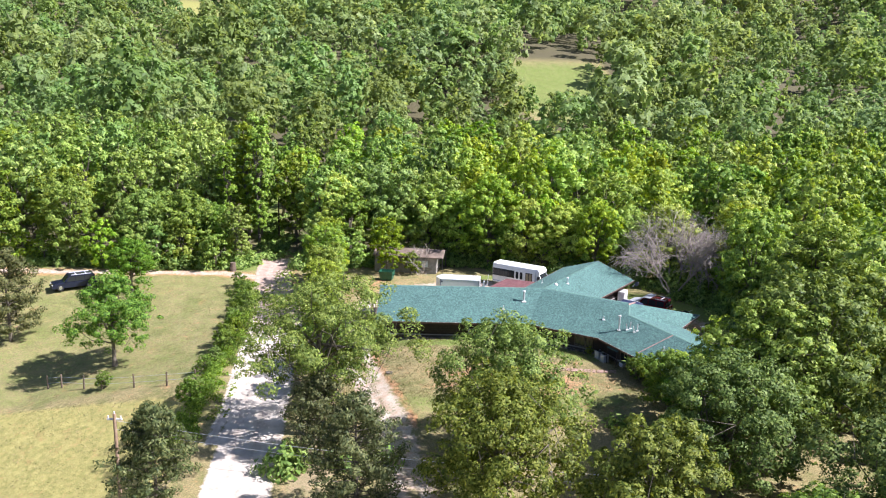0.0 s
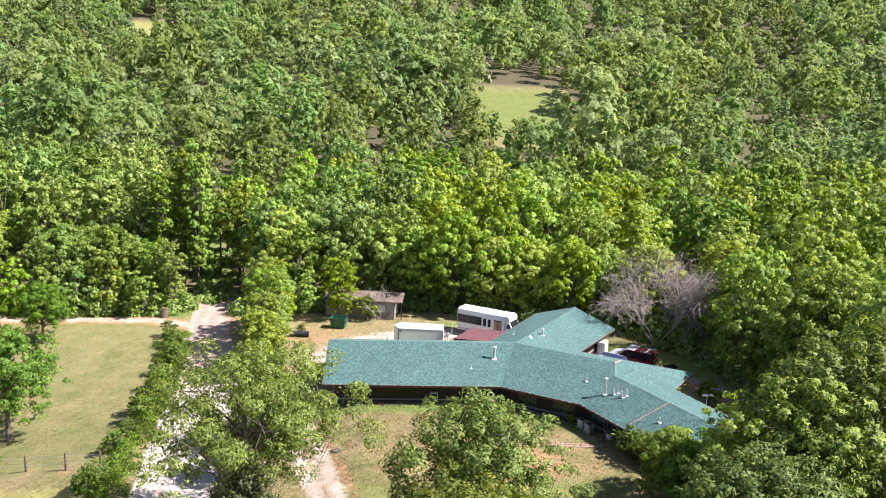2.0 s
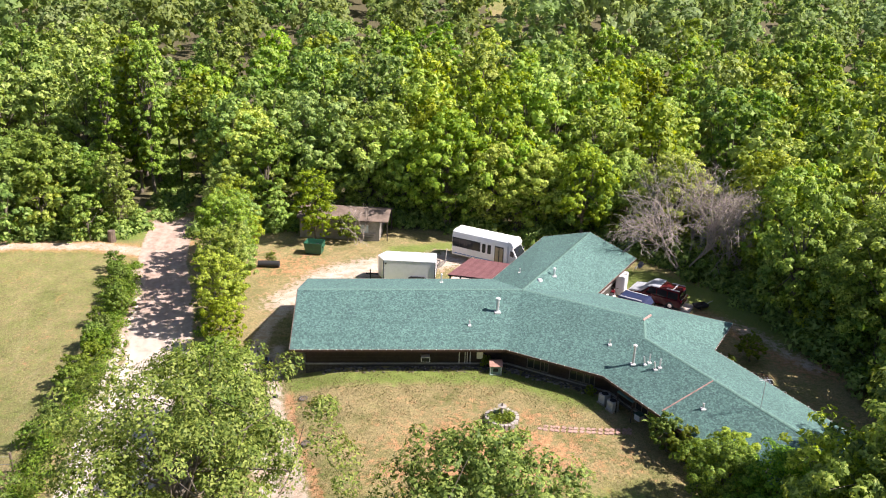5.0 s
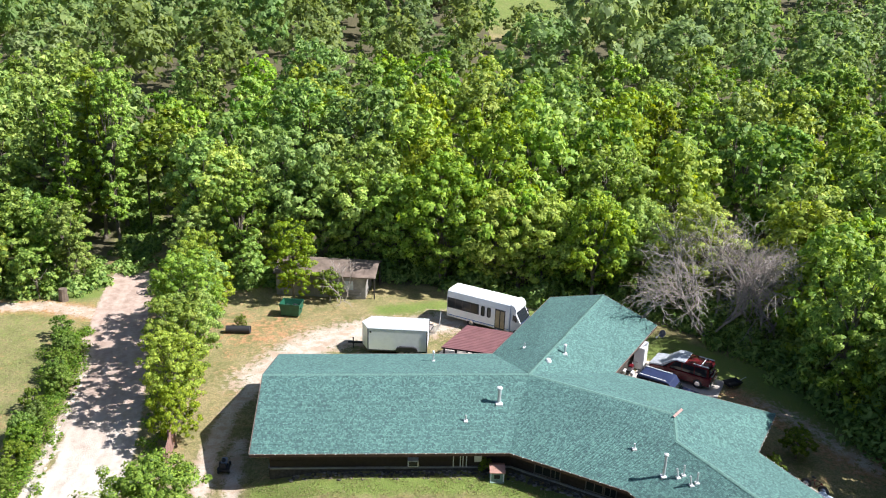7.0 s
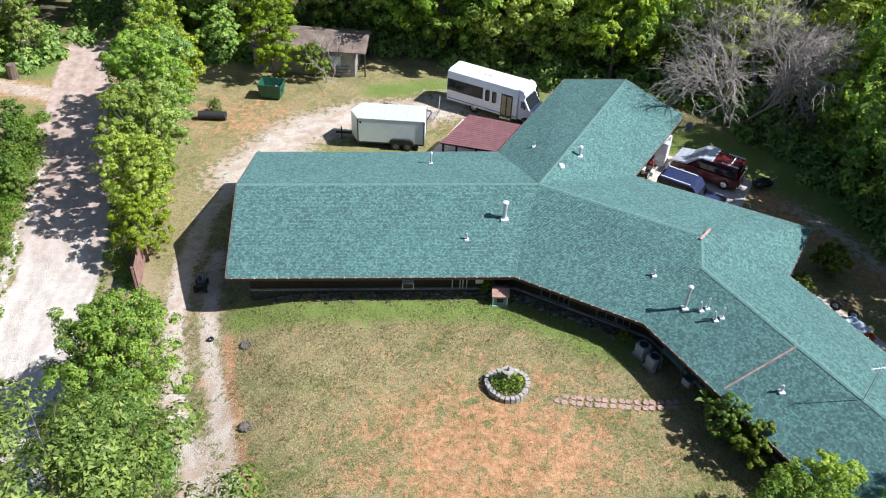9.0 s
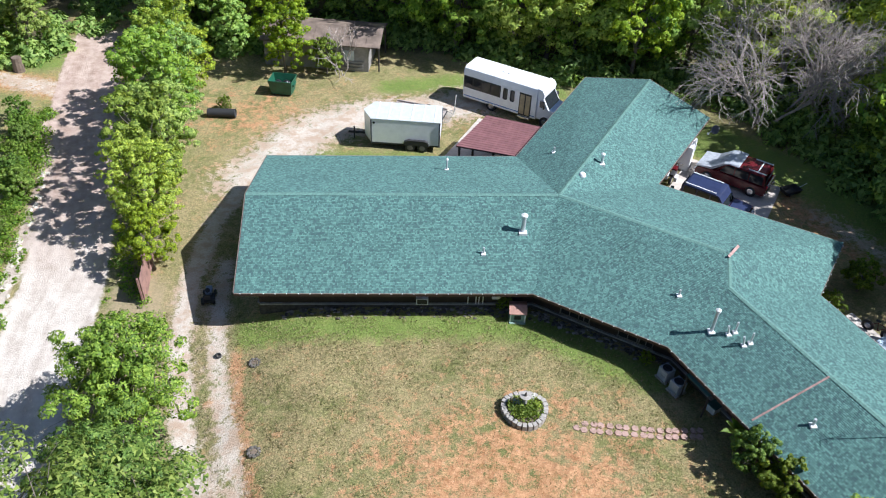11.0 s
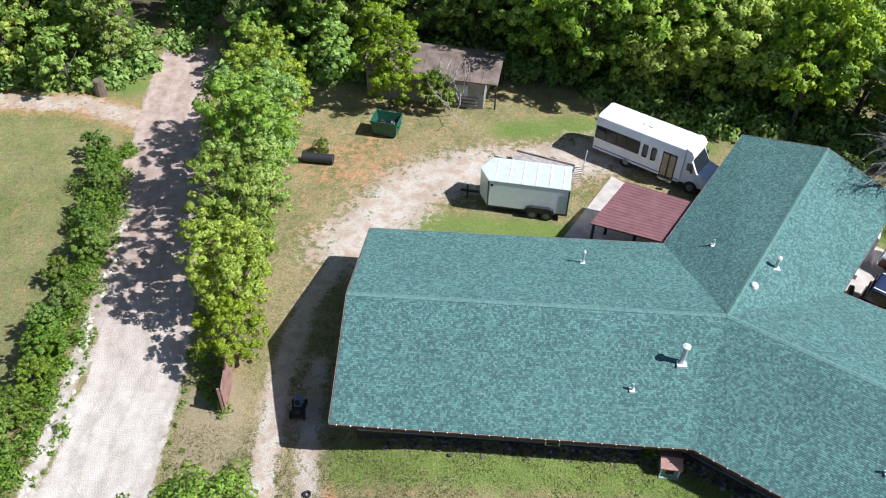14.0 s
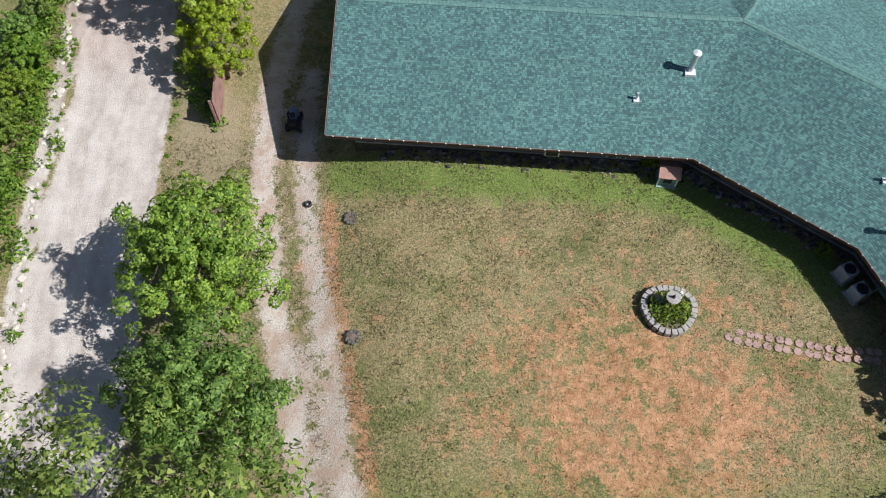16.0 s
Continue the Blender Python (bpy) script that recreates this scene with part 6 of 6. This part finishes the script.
keep = np.hypot(spot[:, 0], spot[:, 1]) < 0.95
leaves = new("greenery", quad_mesh("greenery", leaf_quads(rng, spot[keep], d[keep], 0.13), LEAF_WEED))
leaves.parent = planter
tagged(leaves, "mixed leafy green plants")
for nm, mat, cx, cy, n, label in (("yellow_plant", LEAF_ROW, 0.62, 0.05, 260, "bright yellow-green plant"), ("pale_flowers", plain("pale_petals", (0.62, 0.60, 0.52), 0.8), 0.35, 0.6, 150, "pale grey-white flowers"), ("silver_plant", plain("silver_leaves", (0.34, 0.40, 0.30), 0.8), -0.4, 0.3, 160, "pale silvery foliage")):
    e = rng.normal(0, 1, (n, 3))
    e[:, 2] = np.abs(e[:, 2])
    e /= np.linalg.norm(e, axis=1)[:, None]
    spot = np.array([cx, cy, 0.42]) + e * rng.uniform(0.4, 1, (n, 1)) * np.array([0.27, 0.27, 0.3])
    tuft = new(nm, quad_mesh(nm, leaf_quads(rng, spot, e, 0.1), mat))
    tuft.parent = planter
    tagged(tuft, label)
bath = thing("birdbath", pose(13.4, -5.6, lz(13.4, -5.6) + 0.15), "weathered stone birdbath standing in the planter", "birdbath")
part("pedestal", rod((0, 0, 0), (0, 0, 0.7), 0.13, 0.08, 10), BLOCK, bath)
bm = bmesh.new()
add_rod(bm, (0, 0, 0.7), (0, 0, 0.82), 0.12, 0.27, 16)
part("bowl", bm, BLOCK, bath)
part("finial", rod((0, 0, 0.82), (0, 0, 1.02), 0.07, 0.03, 8), ROCK, bath)

# stepping stones
PINK = plain("pink_paver", (0.40, 0.265, 0.22), 0.9, vary=0.25, scale=5.0)
hexagon = rod((0, 0, -0.03), (0, 0, 0.03), 0.17, 0.16, 6)
first = part("stepping_stone", hexagon, PINK)
first.matrix_world = pose(15.6, -6.62, lz(15.6, -6.62) + 0.02, 0, 0, 12)
tagged(first, "hexagonal pink concrete stepping stone set in the lawn", "stepping stone", "stepping stones")
for k in range(15):
    for row in (0, 1):
        x = 16.0 + 0.36 * k + 0.04 * math.sin(k * 2.1) - 0.1 * row
        y = -6.42 - 0.33 * row - 0.40 * min(1, k / 9)
        copy_thing(first, pose(x, y, lz(x, y) + 0.022 + 0.004 * math.sin(k + row), 0, 0, 12 + 7 * math.sin(3 * k + row)))

# dog house
HUTCH = plain("pale_green_paint", (0.26, 0.36, 0.31), 0.8, vary=0.25)
HROOF = plain("faded_red_roof", (0.42, 0.24, 0.19), 0.85, vary=0.3)
hut = thing("dog_house", pose(13.68, -0.2, lz(13.68, -0.2) - 0.03, 0, 0, -3) @ Matrix.Diagonal((0.8, 0.8, 0.8, 1)), "small pale green dog house with a faded reddish roof", "dog house")
part("body", box((-0.45, 0, 0.08), (0.45, 0.85, 0.85), 0.01), HUTCH, hut)
part("roof", prism([(-0.12, 0.80), (0.42, 1.12), (0.95, 0.92), (0.95, 0.97), (0.42, 1.18), (-0.12, 0.85)], "x", -0.55, 0.55), HROOF, hut, "faded reddish roof")
# No hole is cut: a black plate stands for the shade inside.
part("opening", box((-0.22, -0.015, 0.3), (0.2, 0.01, 0.62), 0.005), DARK, hut, "black plate standing in for the shaded opening")
for s in (-1, 1):
    part("corner_board", box((s * 0.45 - 0.04, -0.02, 0), (s * 0.45 + 0.04, 0.02, 0.85)), WHITE, hut)
part("floor", box((-0.5, -0.15, 0), (0.5, 0.9, 0.08)), HUTCH, hut)

# air conditioners
def air_unit(x, y, turn, label):
    t = thing("air_conditioner", pose(x, y, lz(x, y), 0, 0, turn) @ Matrix.Diagonal((0.74, 0.74, 0.8, 1)), label, "air conditioner", "air conditioners beside the house")
    part("cabinet", box((-0.37, -0.37, 0.08), (0.37, 0.37, 0.86), 0.03), plain("grey_cabinet", (0.42, 0.44, 0.46), 0.5) if "grey_cabinet" not in bpy.data.materials else bpy.data.materials["grey_cabinet"], t)
    for k in range(7):
        for a in range(4):
            ob = part("louvre", box((-0.33, -0.385, 0.16 + 0.09 * k), (0.33, -0.372, 0.20 + 0.09 * k)), PIPE, t)
            ob.matrix_local = pose(0, 0, 0, 0, 0, 90 * a)
    bm = bmesh.new()
    for r in (0.3, 0.22, 0.14):
        for i in range(20):
            a, b = 2 * math.pi * i / 20, 2 * math.pi * (i + 1) / 20
            add_rod(bm, (r * math.cos(a), r * math.sin(a), 0.875), (r * math.cos(b), r * math.sin(b), 0.875), 0.012, sides=3)
    part("fan_guard", bm, DARK, t, "dark round fan guard")
    # Flat black disc in place of the shaded hollow below the guard.
    part("fan_well", rod((0, 0, 0.855), (0, 0, 0.866), 0.29, 0.29, 20), DARK, t)
    part("pad", box((-0.45, -0.45, 0), (0.45, 0.45, 0.08)), CONCRETE, t)


air_unit(20.2, -3.8, 28, "square grey outdoor air conditioner on a concrete pad")
air_unit(20.52, -4.6, 28, "square grey outdoor air conditioner on a concrete pad")
chest = thing("storage_chest", pose(21.95, -5.7, lz(21.95, -5.7), 0, 0, 30), "small pale storage chest with a dark green lid", "chest")
part("box", box((-0.28, -0.22, 0), (0.28, 0.22, 0.4), 0.02), PALE, chest)
part("lid", box((-0.3, -0.24, 0.4), (0.3, 0.24, 0.46), 0.02), plain("dark_green_lid", (0.05, 0.12, 0.10), 0.6), chest, "dark green lid")
awning = thing("awning", pose(21.35, -5.3, 0, 0, 0, -63), "small dark green awning over a side door", "awning")
part("cover", prism([(-0.5, 2.25), (0.35, 2.5), (0.35, 2.54), (-0.5, 2.3)], "x", -0.7, 0.7), plain("awning_green", (0.03, 0.09, 0.08), 0.7), awning)
for s in (-0.66, 0.66):
    part("post", rod((s, -0.45, 0), (s, -0.45, 2.27), 0.035), POST, awning)

# lawn mower
mower = thing("lawn_mower", pose(-1.95, 2.2, 0, 0, 0, 95) @ Matrix.Diagonal((0.78, 0.78, 0.85, 1)), "small dark riding mower parked in the shade", "lawn mower")
part("deck", box((-0.45, -0.38, 0.12), (0.4, 0.38, 0.3), 0.05), DARK, mower)
part("bonnet", box((0.1, -0.22, 0.3), (0.75, 0.22, 0.62), 0.08), plain("mower_paint", (0.16, 0.20, 0.28), 0.35), mower)
part("seat", box((-0.5, -0.2, 0.45), (-0.1, 0.2, 0.55), 0.05), DARK, mower)
part("seat_back", box((-0.56, -0.2, 0.5), (-0.46, 0.2, 0.85), 0.04), DARK, mower)
part("steering_wheel", rod((0.05, 0, 0.78), (0.03, 0, 0.8), 0.16, 0.16, 14), DARK, mower)
for x, r in ((-0.35, 0.24), (0.6, 0.17)):
    for y in (-0.36, 0.36):
        wheel(mower, x, y, r, 0.16)

# beside the back wing: dish, white trailer cabin and a motorcycle
dish = thing("satellite_dish", pose(27.55, 15.3, 2.3, 0, 0, 0) @ Matrix.Diagonal((0.7, 0.7, 0.7, 1)), "dark round satellite dish fixed to the eaves", "satellite dish")
bm = bmesh.new()
bmesh.ops.create_uvsphere(bm, u_segments=18, v_segments=12, radius=0.6)
bmesh.ops.delete(bm, geom=[v for v in bm.verts if v.co.z > -0.42], context="VERTS")
bmesh.ops.solidify(bm, geom=list(bm.faces), thickness=0.02)
ob = part("bowl", bm, plain("dish_grey", (0.12, 0.12, 0.13), 0.5), dish)
ob.matrix_local = pose(0.25, -0.1, 0.55, 60, 0, -60)
part("arm", rod((0, 0, 0), (0.22, -0.05, 0.3), 0.03), PIPE, dish)
part("mount", box((-0.12, -0.06, -0.12), (0.06, 0.06, 0.05)), PIPE, dish)
freezer = thing("white_freezer", pose(26.35, 15.0, 0.075, 0, 0, 62), "upright white freezer standing under the eaves", "freezer")
part("cabinet", box((-0.7, -0.35, 0), (0.7, 0.35, 1.75), 0.03), WHITE, freezer)
part("door", box((-0.69, -0.4, 0.05), (0.69, -0.352, 1.72), 0.02), WHITE, freezer)
part("handle", box((0.5, -0.44, 0.9), (0.55, -0.4, 1.4)), CHROME, freezer)
bike = thing("motorcycle", pose(25.15, 13.3, 0.075, 0, 0, 60), "parked motorcycle with pale bags under the eaves", "motorcycle")
for x in (-0.65, 0.65):
    wheel(bike, x, 0.0, 0.33, 0.14)
part("tank", box((-0.15, -0.16, 0.62), (0.35, 0.16, 0.88), 0.07), RED, bike)
part("seat", box((-0.75, -0.14, 0.66), (-0.15, 0.14, 0.8), 0.05), DARK, bike)
part("engine", box((-0.25, -0.18, 0.25), (0.25, 0.18, 0.62), 0.05), CHROME, bike)
part("fork", rod((0.65, 0, 0.33), (0.42, 0, 1.0), 0.04), CHROME, bike)
part("handlebar", rod((0.4, -0.38, 1.03), (0.4, 0.38, 1.03), 0.02), CHROME, bike)
for s in (-1, 1):
    part("saddle_bag", box((-0.85, s * 0.28 - 0.1, 0.4), (-0.35, s * 0.28 + 0.1, 0.72), 0.04), PALE, bike)
spare = part("spare_tyre", rod((0, -0.1, 0.33), (0, 0.1, 0.33), 0.33, 0.33, 16), DARK)
spare.matrix_world = pose(24.6, 11.6, 0.075, 0, 0, 70)
tagged(spare, "spare black tyre leaning beside the wall", "tyre")
barrow = thing("garden_cart", pose(32.3, 11.9, 0.05, 0, 0, 20), "low dark garden cart at the edge of the slab", "cart")
part("tray", tub(0.5, 0.6, 0.3, 0.38, 0.4), DARK, barrow)
part("handle", rod((0.55, 0, 0.3), (1.2, 0, 0.5), 0.025), PIPE, barrow)
for y in (-0.3, 0.3):
    wheel(barrow, -0.2, y, 0.14, 0.08)
# terrace behind the house
cycle = thing("bicycle", pose(32.1, -0.4, 0.13, 0, 0, -50), "old bicycle on the terrace behind the house", "bicycle")
for x in (-0.5, 0.5):
    wheel(cycle, x, 0.0, 0.31, 0.05)
for a, b in (((-0.5, 0, 0.31), (-0.1, 0, 0.75)), ((-0.1, 0, 0.75), (0.35, 0, 0.72)), ((0.35, 0, 0.72), (0.5, 0, 0.31)), ((-0.1, 0, 0.75), (0.02, 0, 0.3)), ((0.02, 0, 0.3), (0.35, 0, 0.7))):
    part("frame_tube", rod(a, b, 0.02), RED, cycle)
part("saddle", box((-0.25, -0.07, 0.85), (0.0, 0.07, 0.91), 0.02), DARK, cycle)
tarp = bmesh.new()
bmesh.ops.create_grid(tarp, x_segments=14, y_segments=14, size=0.62)
for v in tarp.verts:
    v.co.z = 0.30 + 0.22 * noise.noise(v.co * 2.2) - 0.35 * max(abs(v.co.x), abs(v.co.y)) ** 3
bmesh.ops.solidify(tarp, geom=list(tarp.faces), thickness=0.02)
tarp = part("tarpaulin", tarp, plain("pale_blue_tarp", (0.48, 0.58, 0.68), 0.5), None, "", True)
tarp.matrix_world = pose(32.3, -1.5, 0.12, 0, 0, 25)
tagged(tarp, "crumpled pale blue tarpaulin over garden things", "tarpaulin")
pot = part("orange_pot", tub(0.14, 0.2, 0.14, 0.2, 0.42), plain("orange_plastic", (0.6, 0.12, 0.05), 0.5))
pot.matrix_world = pose(32.6, -2.3, 0.02)
tagged(pot, "orange plastic planter pot on the terrace", "pot")

# antenna on the east ridge
antenna = thing("antenna", pose(27.3, -9.6, 4.0), "thin metal television antenna on the ridge", "antenna")
part("mast", rod((0, 0, 0), (0, 0, 1.9), 0.02), PIPE, antenna)
part("boom", rod((-0.35, 0, 1.85), (0.4, 0.1, 1.85), 0.014), PIPE, antenna)
for k in range(5):
    part("element", rod((-0.3 + 0.16 * k, -0.25, 1.86), (-0.3 + 0.16 * k, 0.3, 1.86), 0.008), PIPE, antenna)

# garden plants by the walls
plant(SHRUB[2], 19.45, -2.95, 0.34, 0, "small bright shrub beside the house wall", "shrub", name="shrub")
plant(SHRUB[0], 32.7, 3.0, 0.95, 0, "dark rounded shrub behind the house", "shrub", name="shrub")
plant(SHRUB[1], 30.4, 1.3, 0.6, 0, "low green shrub against the house wall", "shrub", name="shrub")
plant(SHRUB[1], 22.6, -8.9, 1.0, 40, "leafy shrub below the eaves", "shrub", name="shrub")
plant(SHRUB[2], 23.2, -10.2, 1.0, 80, "leafy shrub below the eaves", "shrub", name="shrub")
plant(SHRUB[0], 13.1, 0.75, 0.4, 80, "small green shrub beside the dog house", "shrub", name="shrub")
plant(SHRUB[0], -23.0, -6.3, 0.7, 80, "yellow-green shrub at the field fence", "shrub", name="shrub")
banana = thing("banana_plant", pose(22.15, -7.7, lz(22.15, -7.7)), "banana plant with long bright leaves beside the house", "banana plant")
rng = np.random.default_rng(31)
part("stem", rod((0, 0, 0), (0, 0, 0.9), 0.09, 0.06, 8), plain("green_stem", (0.16, 0.24, 0.06), 0.7), banana)
for k in range(10):
    w, lean = 2.4 * k, rng.uniform(0.35, 0.9)
    verts, faces = [], []
    for i in range(8):
        t = i / 7
        out, up = 1.25 * lean * t, 0.85 + 1.1 * t - 0.9 * lean * t * t
        half = 0.15 * math.sin(math.pi * (0.08 + 0.9 * t))
        for s, dip in ((-1, 0.05), (0, 0.0), (1, 0.05)):
            verts.append((out * math.cos(w) - s * half * math.sin(w), out * math.sin(w) + s * half * math.cos(w), up + dip))
    for i in range(7):
        for j in (0, 1):
            a = 3 * i + j
            faces.append((a, a + 1, a + 4, a + 3))
    mesh_object("leaf", verts, faces, LEAF_WEED, banana)


# ---- the front slope's shingles, one by one ----
for ring in lone_shingles:
    c = Vector(ring[0])
    local = [tuple(Vector(p) - c) for p in ring] + [tuple(Vector(p) - c - Vector((0, 0, 0.02))) for p in ring[:2]]
    n = len(ring)
    me = bpy.data.meshes.new("shingle")
    me.from_pydata(local, [], [tuple(range(n)), (1, 0, n, n + 1)])
    me.materials.append(SHINGLE_ONE)
    ob = new("shingle", me)
    ob.location, ob.parent = c, roof
